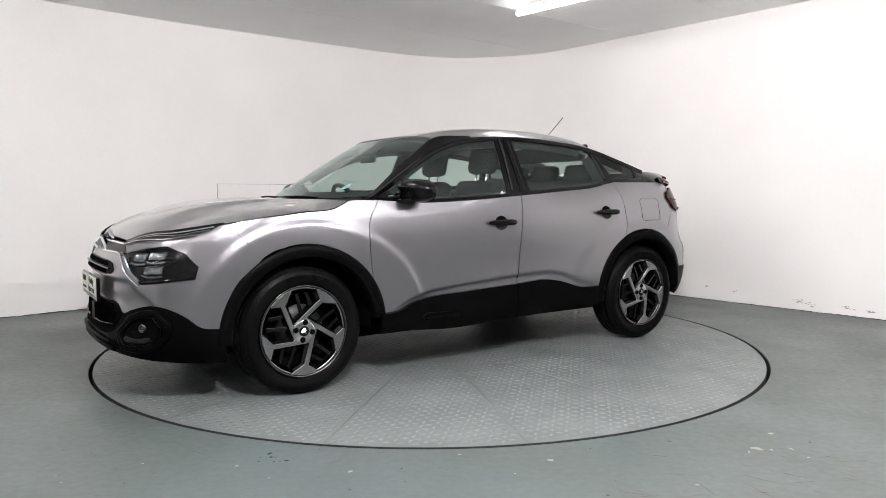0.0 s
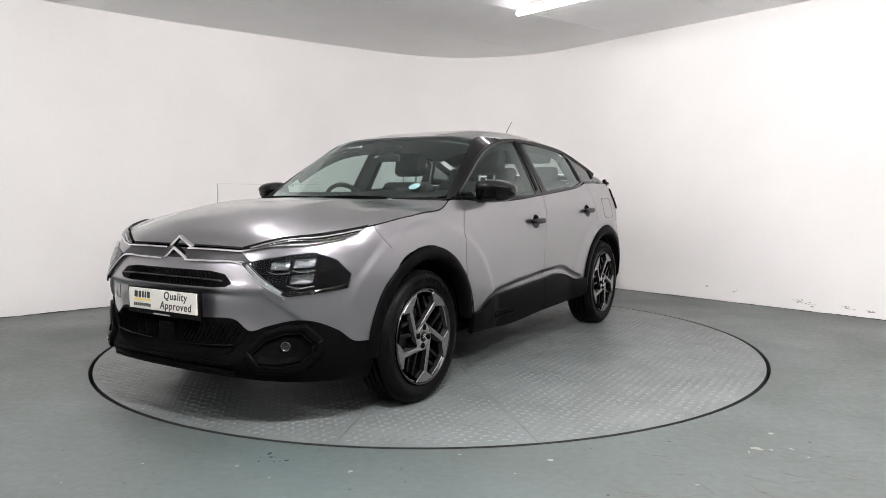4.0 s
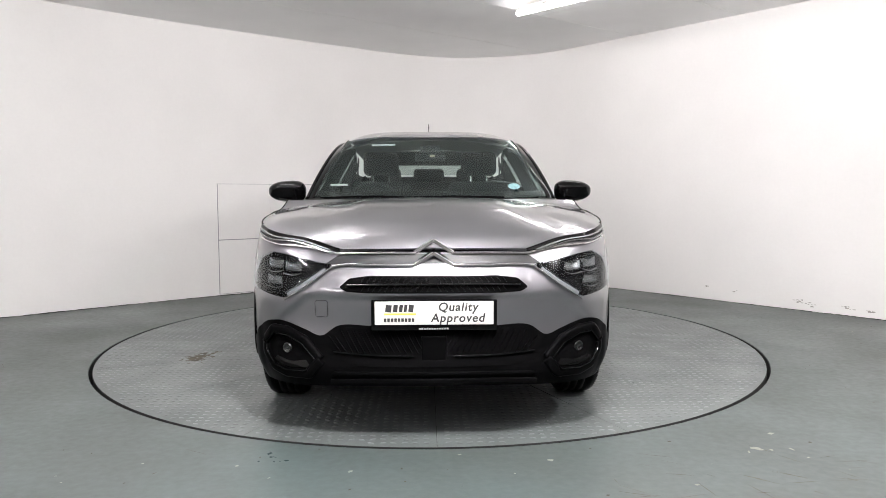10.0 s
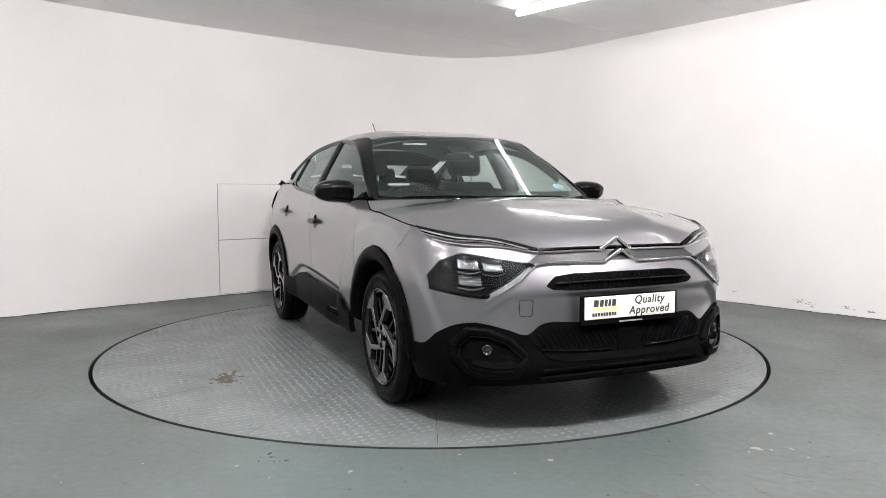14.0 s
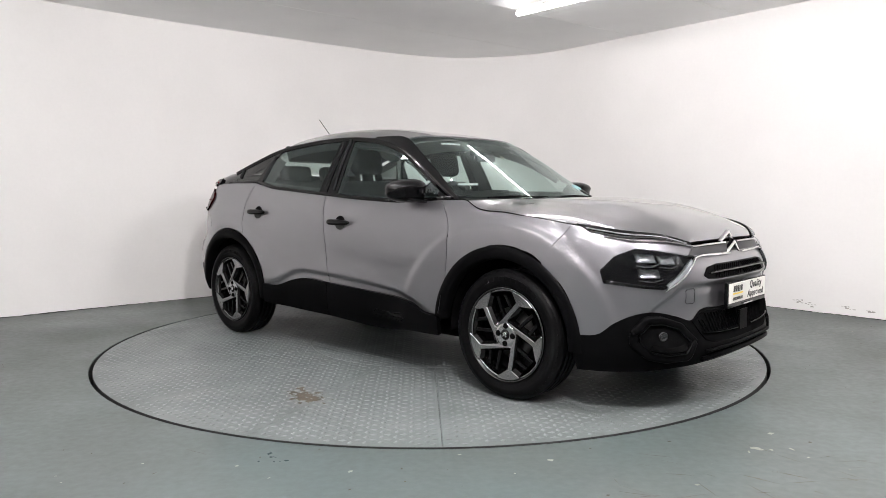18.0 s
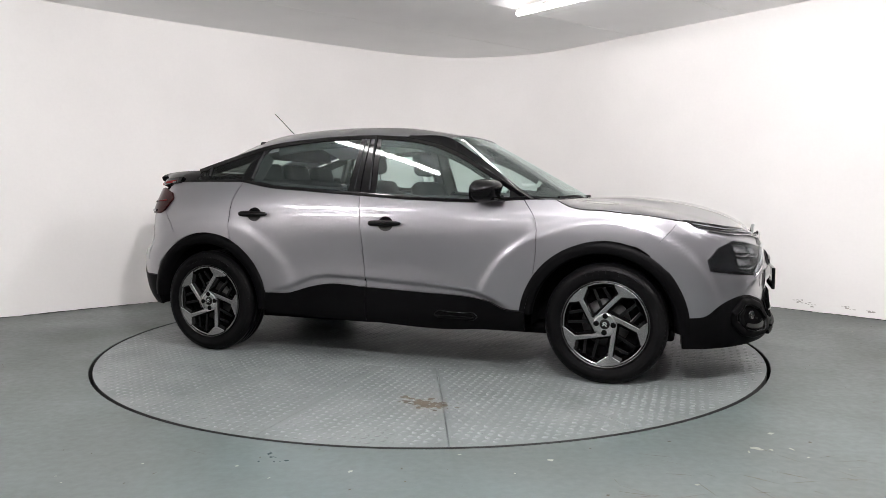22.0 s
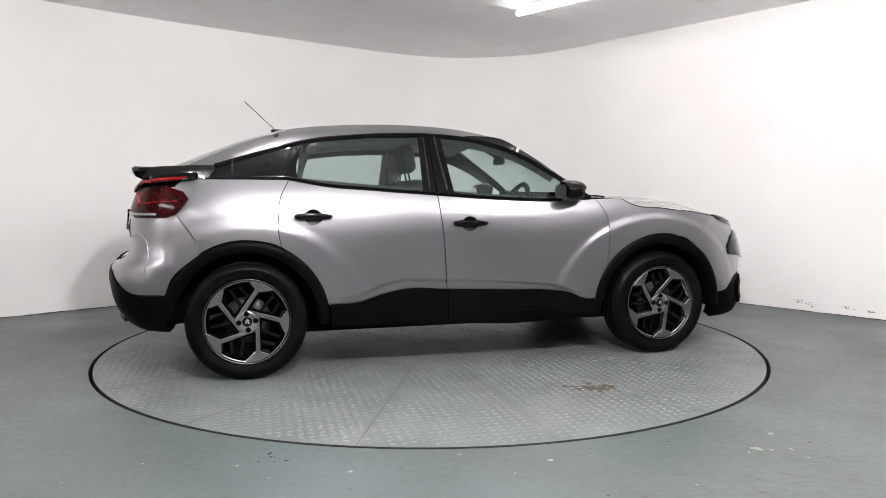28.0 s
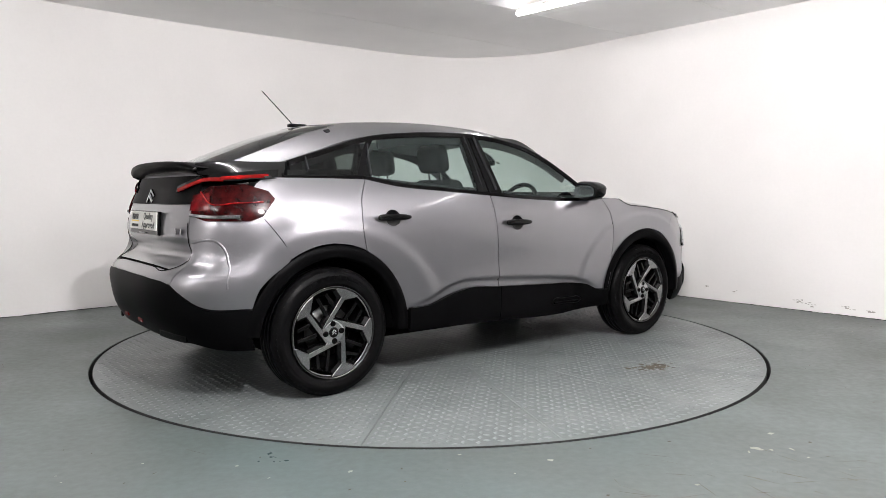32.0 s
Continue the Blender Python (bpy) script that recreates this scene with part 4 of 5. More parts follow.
def make_tail(car):
    for side in (1, -1):
        # bumper corner and painted tail
        back = [at_x(-1.577, 0.745), at_x(-1.62, 0.84), at_x(-1.69, 0.94), at_x(-1.72, 0.985)]
        arch = [at_x(-1.775, 0.508), at_x(-1.74, 0.60), at_x(-1.66, 0.68)] + back
        inner = [at_rear(0.57, 0.625), at_rear(0.585, 0.70), at_rear(0.575, 0.80), at_rear(0.57, 0.98)]
        bottom = [at_rear(0.57, 0.625), at_rear(0.64, 0.58), at_rear(0.71, 0.530), at_x(-1.775, 0.508)]
        skin_panel("rear_bumper_corner", bottom, [inner[-1], at_rear(0.70, 0.985), back[-1]], inner, arch, 26, 22, PAINT, car, side)
        # hatch lower, half
        hb = [at_rear(0.0, 0.652), at_rear(0.3, 0.650), at_rear(0.57, 0.628)]
        ht = [at_rear(0.0, 1.20), at_rear(0.3, 1.20), at_rear(0.59, 1.18)]
        skin_panel("tailgate", hb, ht, [hb[0], at_rear(0, 0.9), ht[0]], [hb[-1], at_rear(0.585, 0.72), at_rear(0.575, 0.82), at_rear(0.57, 1.0), ht[-1]], 24, 26, PAINT, car, side, gap=0)
        skin_bar("tailgate_joint", [at_rear(0.0, 0.700), at_rear(0.3, 0.698), at_rear(0.46, 0.690), at_rear(0.53, 0.72), at_rear(0.560, 0.80), at_rear(0.562, 0.93)], 0.0045, 0.004, LINER, car, side, proud=0.002)
        # Black bar paints the step's shadow along the gap.
        skin_bar("step_shade", [at_rear(0.0, 0.702), at_rear(0.3, 0.700), at_rear(0.47, 0.694)], 0.013, 0.006, LINER, car, side, "dark gap with painted shade over the rear bumper", proud=0.001)
        # dark band across the hatch
        db = [at_rear(0.0, 1.020), at_rear(0.35, 1.020), at_rear(0.60, 1.025)]
        dt = [at_rear(0.0, 1.165), at_rear(0.35, 1.165), at_rear(0.60, 1.165)]
        skin_panel("tail_band", db, dt, [db[0], dt[0]], [db[-1], dt[-1]], 18, 8, BLACK, car, side, "black tailgate band", proud=0.006, gap=0)
        # tail lamp
        lb = [at_rear(0.585, 0.962), at_rear(0.68, 0.935), at_x(-1.76, 0.938), at_x(-1.70, 0.962)]
        lt = [at_rear(0.605, 1.068), at_rear(0.675, 1.108), at_x(-1.75, 1.118), at_x(-1.66, 1.085)]
        lamp = skin_panel("tail_lamp", sharp(lb), sharp(lt), [lb[0], lt[0]], sharp([lb[-1], at_x(-1.632, 1.045), lt[-1]]), 20, 12, DARKRED, car, side, "dark red tail lamp cluster", proud=0.014, lip=0.03)
        skin_bar("reversing_strip", [at_rear(0.58, 0.970), at_rear(0.68, 0.962), at_x(-1.80, 0.962)], 0.016, 0.008, LENS, lamp, side, "clear reversing lamp strip", proud=0.018)
        skin_bar("red_strip", [at_rear(0.62, 1.085), at_rear(0.675, 1.035), at_x(-1.80, 1.03), at_x(-1.69, 1.035)], 0.006, 0.008, RED, lamp, side, "red light line", proud=0.018)
        skin_panel("red_field", [at_rear(0.575, 0.985), at_rear(0.70, 0.98)], [at_rear(0.575, 1.065), at_rear(0.68, 1.075)], [at_rear(0.575, 0.985), at_rear(0.575, 1.065)], [at_rear(0.70, 0.98), at_rear(0.68, 1.075)], 8, 6, REDFIELD, lamp, side, "red lens field", proud=0.0155, lip=0.004)
        # upper light blade
        bb = [at_rear(0.40, 1.075), at_rear(0.60, 1.120), at_x(-1.78, 1.130), at_x(-1.60, 1.150)]
        btp = [at_rear(0.40, 1.110), at_rear(0.60, 1.160), at_x(-1.76, 1.178), at_x(-1.585, 1.192)]
        blade = skin_panel("light_blade", bb, btp, [bb[0], btp[0]], [bb[-1], btp[-1]], 26, 5, GLOSS, car, side, "gloss black upper tail lamp blade", proud=0.018, lip=0.03)
        skin_bar("red_blade", [at_rear(0.42, 1.094), at_rear(0.52, 1.118), at_rear(0.62, 1.143), at_rear(0.735, 1.147)], 0.019, 0.010, RED, blade, side, "red light blade", proud=0.022)
        skin_bar("red_blade", [at_x(-1.835, 1.152), at_x(-1.64, 1.166)], 0.017, 0.010, RED, blade, side, "red light blade", proud=0.022)
        skin_bar("blade_tip", [at_x(-1.66, 1.158), at_x(-1.628, 1.161)], 0.010, 0.008, REFLECTOR, blade, side, "clear blade tip", proud=0.026)
        # lower bumper
        lo = [at_rear(0.0, 0.345), at_rear(0.35, 0.340), at_rear(0.65, 0.325), at_x(-1.92, 0.310), at_x(-1.755, 0.300)]
        hi = [at_rear(0.0, 0.650), at_rear(0.35, 0.647), at_rear(0.57, 0.622), at_rear(0.64, 0.576), at_rear(0.71, 0.526), at_x(-1.775, 0.504)]
        skin_panel("rear_lower_bumper", lo, hi, [lo[0], hi[0]], [lo[-1], hi[-1]], 40, 12, BLACK, car, side, "matt black rear bumper", proud=0.006, lip=0.06, gap=0)
        skin_bar("rear_reflector", [at_rear(0.10, 0.400), at_rear(0.17, 0.400)], 0.022, 0.010, RED, car, side, "red rear reflector", proud=0.008)
        skin_bar("exhaust_trim", [at_rear(0.38, 0.365), at_rear(0.60, 0.352)], 0.040, 0.016, GLOSS, car, side, "gloss black diffuser trim", proud=0.008)
        fold = [(-2.204, 0.834), (-1.965, 0.833), (-1.925, 0.810), (-1.87, 0.746), (-1.795, 0.660), (-1.790, 0.612)]
        skin_bar("bumper_fold", fold, 0.012, 0.010, PAINT, car, side, "crisp raised bumper fold", proud=-0.0015, n=60, smooth=True)
    fl = [(FUEL[0] + 0.098 * a, FUEL[1] + 0.078 * b) for a, b in ((-1, -0.85), (-1, 0.85), (-0.85, 1), (0.85, 1), (1, 0.85), (1, -0.85), (0.85, -1), (-0.85, -1), (-1, -0.85))]
    skin_bar("fuel_flap_joint", sharp([at_x(*q) for q in fl], 0.3), 0.0022, 0.003, RIMEDGE, car, 1, "fuel flap joint", proud=0.0004, n=64)
    # spoiler
    u = np.linspace(-1, 1, 33)
    rows = []
    for dx, dz in ((0.0, 0.005), (-0.10, 0.012), (-0.22, 0.016), (-0.30, 0.018), (-0.315, 0.008), (-0.30, -0.018), (-0.22, -0.055), (-0.12, -0.075), (-0.02, -0.07)):
        w = 0.612 - 0.06 * max(0, -dx - 0.05) / 0.30
        rows.append([(-1.68 + 0.88 * dx - 0.055 * (1 - abs(v) ** 2.4), w * v, 1.222 + dz * 0.85 + 0.012 * (1 - v * v) - 0.03 * abs(v) ** 6) for v in u])
    sheet("spoiler", np.array(rows), BLACK, car, "gloss black rear spoiler", lip=0.0, out=(-0.6, 0, 1))
    for side in (1, -1):
        a = curve([(-1.47, 0.585, 1.246), (-1.64, 0.590, 1.243), (-1.80, 0.565, 1.238), (-1.93, 0.52, 1.228)])(np.linspace(0, 1, 13))
        b = curve([(-1.545, 0.722, 1.156), (-1.66, 0.720, 1.162), (-1.80, 0.67, 1.172), (-1.93, 0.54, 1.168)])(np.linspace(0, 1, 13))
        sheet("spoiler_cheek", np.array([a, (a + b) / 2 + [0, 0.012, 0.006], b]), GLOSS, car, "gloss black spoiler cheek", side=side, out=(0, 1, 0.5))
    for z0 in (1.078, 1.048):
        for side in (1, -1):
            q = float(shell(*at_rear(0.0, z0))[0]) - 0.016
            sweep("rear_chevron", [(q, 0.0, z0 + 0.02), (q, 0.020 * side, z0 + 0.002), (q, 0.046 * side, z0 - 0.018)], 0.012, 0.012, CHROME, car, "chrome chevron bar", n=2)
    for y, w in ((-0.455, 0.038), (-0.505, 0.038)):
        c = shell(*at_rear(-y, 0.880))
        part("badge", box_bm((0.006, w * 0.8, 0.030), (c[0] - 0.004, y, 0.885), 0.002, turn=Matrix.Rotation(radians(-22), 4, "Z")), CHROME, car, "chrome badge", smooth=False)
    make_sign(car, Vector((-2.045, 0, 0.925)), -1, -4)
    # aerial
    base = part("aerial", box_bm((0.12, 0.05, 0.022), (-1.10, 0, 1.503), 0.009), GLOSS, car, "thin black roof aerial on a low foot")
    sweep("aerial_rod", [(-1.13, 0, 1.51), (-1.33, 0, 1.70)], 0.005, 0.005, GLOSS, base, n=4, up=(0, 1, 0))


def make_wheel(car, x, y, turn, spin, side_label=""):
    """A wheel that faces +y, built round its hub."""
    wheel = empty("wheel")
    wheel.parent = car
    wheel["label"] = "black tyre on a dark and machined five-spoke alloy wheel"
    wheel.matrix_basis = pose(x, y, HUB_Z, 0, 0, turn) @ pose(0, 0, 0, 0, spin, 0)
    if WHEEL_MESH:
        made = {}
        for name, me, label, kind in WHEEL_MESH:
            ob = made[name] = new(name, me)
            ob.parent = made["tyre"] if name in ("shoulder_tread", "sidewall_mark") else wheel
            if kind:
                ob["kind"] = kind
            if label:
                ob["label"] = label
        return
    R = TYRE_R
    prof = [(0.222, -0.195), (0.245, -0.203), (0.285, -0.205), (0.318, -0.200), (0.335, -0.188), (R - 0.001, -0.172)]
    for a, b in ((-0.172, -0.142), (-0.134, -0.106), (-0.098, -0.070), (-0.062, -0.032)):
        prof += [(R, a), (R, b), (R - 0.007, b + 0.0005), (R - 0.007, b + 0.0075)]
    prof = prof[:-2] + [(R - 0.001, -0.030), (0.336, -0.016), (0.322, -0.004), (0.318, -0.003), (0.316, 0.0), (0.290, 0.004), (0.286, 0.002), (0.262, 0.000), (0.254, -0.004), (0.250, -0.016), (0.236, -0.02)]
    tyre = lathe("tyre", prof, RUBBER, wheel, "black road tyre", n=96)
    # shoulder blocks
    verts, faces = [], []
    for i in range(72):
        a = 2 * math.pi * i / 72
        for h0, h1 in ((-0.034, -0.007),):
            b = len(verts)
            for w in (-0.012, 0.012):
                for r, h in ((R - 0.003, h0), (0.3240, h1), (0.3262, h1 + 0.0030), (R + 0.0006, h0)):
                    verts.append((r * math.cos(a + w), h, r * math.sin(a + w)))
            faces += [(b, b + 1, b + 2, b + 3), (b + 7, b + 6, b + 5, b + 4), (b + 3, b + 2, b + 6, b + 7), (b + 1, b + 5, b + 6, b + 2), (b, b + 3, b + 7, b + 4)]
    pydata("shoulder_tread", verts, faces, RUBBER, tyre, smooth=False)["kind"] = "stuff"
    # raised sidewall mark, as bars
    verts, faces = [], []
    for i in range(10):
        a = radians(58 + i * 7.2)
        b = len(verts)
        for w in (-0.045, 0.045):
            for r in (0.283, 0.303):
                for h in (0.002, 0.0062):
                    verts.append((r * math.cos(a + w), h, r * math.sin(a + w)))
        faces += [(b + 1, b + 3, b + 7, b + 5), (b, b + 1, b + 5, b + 4), (b + 2, b + 6, b + 7, b + 3), (b, b + 2, b + 3, b + 1), (b + 4, b + 5, b + 7, b + 6)]
    pydata("sidewall_mark", verts, faces, BLACK, tyre, smooth=False)["kind"] = "stuff"
    r0 = 0.248
    lathe("rim", [(0.225, -0.19), (0.205, -0.17), (0.20, -0.06), (0.215, -0.03), (0.232, -0.018), (0.238, -0.004), (r0 - 0.004, 0.004), (r0, 0.002), (r0 + 0.001, -0.006), (0.236, -0.02)], RIMEDGE, wheel, "dark rim edge", n=96)
    lathe("machined_ring", [(0.2262, -0.0150), (0.2272, -0.0112), (0.2385, -0.0088), (0.2398, -0.0130)], ALLOY, wheel, "machined silver outer ring", n=96)
    lathe("barrel", [(0.0, -0.085), (0.205, -0.085), (0.207, -0.05)], LINER, wheel, "black wheel inside", n=48)
    lathe("brake_disc", [(0.06, -0.072), (0.135, -0.072), (0.137, -0.08)], DISC, wheel, "steel brake disc", n=48)
    # spokes: polygons between the five openings
    E, A, B, C, D = (0.30, 160), (0.72, 140), (0.885, 124), (0.915, 86), (0.76, 76)

    def pt(q, add=0.0):
        r, a = q[0] * r0, radians(q[1] + add)
        return -r * math.cos(a), r * math.sin(a)

    for k in range(5):
        outline = [pt(E), pt(D), pt(C), pt((0.962, 85)), pt((0.962, 73)), pt((0.962, 61)), pt((0.962, 49)), pt(B, -72), pt(A, -72), pt(E, -72), (0, 0)]
        bm = bmesh.new()
        top = []
        for px, pz in outline:
            r = math.hypot(px, pz) / r0
            top.append(bm.verts.new((px, -0.010 - 0.014 * (1 - r) + 0.004 * (1 - r) * 0, pz)))
        f = bm.faces.new(top)
        r = bmesh.ops.extrude_face_region(bm, geom=[f])
        bmesh.ops.translate(bm, verts=[v for v in r["geom"] if isinstance(v, bmesh.types.BMVert)], vec=(0, 0.014, 0))
        rim_edges = [e for e in bm.edges if len(e.link_faces) == 2 and e.calc_face_angle(0) > 0.8 and min(v.co.y for v in e.verts) > -0.012]
        bmesh.ops.bevel(bm, geom=rim_edges, offset=0.0035, segments=1, affect="EDGES")
        bmesh.ops.rotate(bm, cent=(0, 0, 0), matrix=Matrix.Rotation(radians(72 * k), 3, "Y"), verts=bm.verts)
        part("spoke", bm, ALLOY, wheel, "machined silver spoke", smooth=False)
        # dark insert with bars in the opening
        ins = []
        cxy = np.mean([pt(q) for q in (E, A, B, C, D)], axis=0)
        bm = bmesh.new()
        ring_o = [Vector((p[0], -0.004, p[1])) for p in map(pt, (E, A, B, C, D))]
        ring_i = [Vector((cxy[0] + (p.x - cxy[0]) * 0.84, -0.020, cxy[1] + (p.z - cxy[1]) * 0.84)) for p in ring_o]
        ring_d = [p + Vector((0, -0.03, 0)) for p in ring_i]
        vo, vi, vd = ([bm.verts.new(p) for p in q] for q in (ring_o, ring_i, ring_d))
        for i in range(5):
            j = (i + 1) % 5
            bm.faces.new((vo[i], vo[j], vi[j], vi[i]))
            bm.faces.new((vi[i], vi[j], vd[j], vd[i]))
        bmesh.ops.rotate(bm, cent=(0, 0, 0), matrix=Matrix.Rotation(radians(72 * k), 3, "Y"), verts=bm.verts)
        ins_ob = part("spoke_insert", bm, GLOSS, wheel, "gloss black insert", smooth=False)
        e, d = np.array(pt(E)), np.array(pt(D))
        for f0 in (0.34, 0.70):
            a0 = e + (d - e) * (f0 + 0.02)
            tip = np.array(pt(B)) + (np.array(pt(C)) - np.array(pt(B))) * (f0 - 0.12)
            mid = (a0 + tip) / 2
            ang = math.atan2(tip[1] - a0[1], tip[0] - a0[0])
            ln = float(np.linalg.norm(tip - a0)) * 0.92
            bm = box_bm((ln, 0.018, 0.019), (0, 0, 0), 0.003)
            bm.transform(Matrix.Rotation(radians(72 * k), 4, "Y") @ Matrix.Translation((mid[0], -0.024, mid[1])) @ Matrix.Rotation(-ang, 4, "Y"))
            part("insert_bar", bm, GLOSS, wheel, smooth=False)
    lathe("hub_face", [(0.0, -0.0060), (0.048, -0.0052), (0.062, -0.0062), (0.066, -0.0120)], HUBFACE, wheel, "bright machined hub face", n=48)
    lathe("hub_cap", [(0.0, 0.004), (0.024, 0.003), (0.029, 0.000), (0.030, -0.02)], GLOSS, wheel, "black hub cap", n=32).location = (0, -0.006, 0)
    for s2 in (1, -1):
        for z0 in (0.008, -0.004):
            sweep("cap_chevron", [(0, 0.0, z0 + 0.006), (0.011 * s2, 0.0, z0 - 0.006)], 0.005, 0.003, CHROME, wheel, n=2)
    for k in range(4):
        a = radians(45 + 90 * k + 40)
        lathe("wheel_bolt", [(0.0, 0.0), (0.011, 0.0005), (0.0155, -0.002), (0.0160, -0.02)], LINER, wheel, "black wheel bolt", n=12).location = (0.047 * math.cos(a), -0.001, 0.047 * math.sin(a))
    for ob in wheel.children_recursive:
        if ob.location.length > 0:
            ob.data.transform(Matrix.Translation(ob.location))
            ob.location = (0, 0, 0)
        WHEEL_MESH.append((ob.name.split(".")[0], ob.data, ob["label"] if "label" in ob else "", ob["kind"] if "kind" in ob else ""))


WHEEL_MESH = []


def rounded(name, size, at, bevel, mat, parent, label="", rx=0, ry=0, rz=0):
    bm = box_bm(size, (0, 0, 0), bevel, segments=3)
    bm.transform(pose(*at, rx, ry, rz))
    return part(name, bm, mat, parent, label)


def make_cabin(car):
    """Seats, dashboard and lining seen through the glass."""
    for y, back in ((0.37, 0.0), (-0.37, -0.08)):
        seat = rounded("front_seat", (0.50, 0.50, 0.20), (0.20 + back, y, 0.62), 0.06, CLOTH, car, "charcoal cloth front seat")
        rounded("seat_back", (0.13, 0.46, 0.62), (-0.12 + back, y, 0.865), 0.055, CLOTH, seat, ry=-16)
        for dy in (-0.215, 0.215):
            rounded("seat_bolster", (0.10, 0.07, 0.46), (-0.075 + back, y + dy, 0.84), 0.03, CLOTH, seat, ry=-16)
        rounded("headrest", (0.095, 0.27, 0.185), (-0.225 + back, y, 1.300), 0.045, CLOTH, seat, "charcoal headrest", ry=-10)
        for dy in (-0.06, 0.06):
            sweep("headrest_post", [(-0.195 + back, y + dy, 1.12), (-0.218 + back, y + dy, 1.24)], 0.012, 0.012, CHROME, seat, n=2, up=(0, 1, 0))
    bench = rounded("rear_seat", (0.50, 1.24, 0.22), (-0.75, 0, 0.68), 0.06, CLOTH, car, "charcoal cloth rear bench")
    rounded("bench_back", (0.16, 1.22, 0.50), (-1.06, 0, 0.94), 0.06, CLOTH, bench, ry=-20)
    for y in (-0.38, 0.0, 0.38):
        rounded("headrest", (0.09, 0.27, 0.15), (-1.14, y, 1.220), 0.035, CLOTH, bench, "charcoal headrest", ry=-14)
    dash = rounded("dashboard", (0.42, 1.38, 0.26), (0.78, 0, 0.90), 0.07, TRIM, car, "dark moulded dashboard")
    rounded("instrument_hood", (0.16, 0.36, 0.07), (0.60, -0.37, 1.045), 0.025, TRIM, dash)
    rounded("centre_screen", (0.03, 0.26, 0.14), (0.60, 0.0, 1.03), 0.01, GLOSS, dash, "black centre screen", ry=-12)
    a = np.linspace(0, 2 * math.pi, 33)
    wheel = sweep("steering_wheel", [(0.47 + 0.17 * 0.42 * math.sin(t), -0.37 + 0.18 * math.cos(t), 0.985 + 0.17 * 0.90 * math.sin(t)) for t in a], 0.028, 0.028, TRIM, car, "black steering wheel", n=48, up=(1, 0, -0.4), smooth=True)
    rounded("steering_hub", (0.05, 0.14, 0.10), (0.485, -0.37, 0.975), 0.02, TRIM, wheel, ry=25)
    rounded("steering_spoke", (0.02, 0.34, 0.03), (0.475, -0.37, 0.985), 0.008, TRIM, wheel)
    mir = rounded("interior_mirror", (0.030, 0.20, 0.052), (0.49, 0, 1.312), 0.015, TRIM, car, "dark interior mirror")
    rounded("sensor_box", (0.10, 0.14, 0.025), (0.462, 0, 1.362), 0.012, TRIM, mir, ry=28)
    # floor pan and lining that close the body
    rounded("floor_pan", (3.3, 1.24, 0.06), (0.05, 0, 0.25), 0.02, LINER, car, "black underbody")
    rounded("centre_tunnel", (2.7, 0.9, 0.30), (0.0, 0, 0.40), 0.05, LINER, car)
    rounded("engine_bay", (0.95, 1.10, 0.50), (1.50, 0, 0.62), 0.08, LINER, car)
    rounded("boot", (0.70, 0.96, 0.55), (-1.56, 0, 0.65), 0.08, LINER, car)
    rounded("rear_header", (0.03, 0.94, 0.13), (-1.12, 0, 1.385), 0.01, TRIM, car, "dark roof lining above the rear window", ry=-20)
    rounded("parcel_shelf", (0.55, 1.20, 0.03), (-1.42, 0, 1.075), 0.01, TRIM, car, "dark parcel shelf")
    u = np.linspace(0, 1, 13)
    P = loft([(0.36, 0, 1.43), (0.0, 0, 1.485), (-0.5, 0, 1.505), (-1.12, 0, 1.458)], [(0.28, 0.575, 1.372), (0.0, 0.590, 1.405), (-0.5, 0.590, 1.412), (-1.05, 0.56, 1.355)], 12, 12, 3)
    sheet("headlining", P, HEADLINER, car, "pale grey headlining", lip=0.0, out=(0, 0, -1))
    for side in (1, -1):
        q = skin(coons([(-0.80, 0.35), (0.84, 0.35)], [(-1.05, 1.09), (0.86, 1.0)], [(-0.80, 0.35), (-0.86, 0.62), (-1.0, 0.85), (-1.05, 1.09)], [(0.84, 0.35), (0.86, 1.0)], 20, 10, 0))
        q[..., 1] -= 0.055
        sheet("door_lining", q, TRIM, car, "dark door lining", lip=0.0, side=side, out=(0, -1, 0))
        for xc in (ARCH_F, ARCH_R):
            a = np.linspace(radians(-4), radians(184), 33)
            P = np.array([[(xc + 0.41 * math.cos(w), yy, 0.335 + 0.41 * math.sin(w)) for w in a] for yy in (0.80, 0.55)])
            sheet("wheel_well", P, LINER, car, "black wheel well lining", lip=0.0, side=side, out=(0, 0, -1))
            n = 32
            P = np.array([[(xc + r * math.cos(w), 0.60, 0.335 + r * math.sin(w)) for w in a] for r in (0.05, 0.41)])
            sheet("wheel_well_back", P, LINER, car, lip=0.0, side=side, out=(0, 1, 0))
    # windscreen stickers and wipers
    lathe("round_sticker", [(0.0, 0.0), (0.036, 0.0)], BLUEMARK, car, "round teal sticker inside the windscreen", n=24, smooth=False).matrix_basis = pose(0.90, 0.50, 1.118, 0, 0, -90) @ pose(0, 0, 0, 60, 0, 0)
    lathe("small_sticker", [(0.0, 0.0), (0.018, 0.0)], SMALLMARK, car, "small round pale yellow sticker", n=20, smooth=False).matrix_basis = pose(0.632, 0.012, 1.313, 0, 0, -90) @ pose(0, 0, 0, 60, 0, 0)
    for a, b, w in (((0.797, -0.614, 1.129), (0.853, -0.502, 1.129), 0.012), ((0.442, -0.384, 1.394), (0.470, -0.233, 1.395), 0.010)):
        sweep("paper_slip", [a, b], w, 0.0015, WHITEMARK, car, "pale paper slip behind the windscreen", n=2)
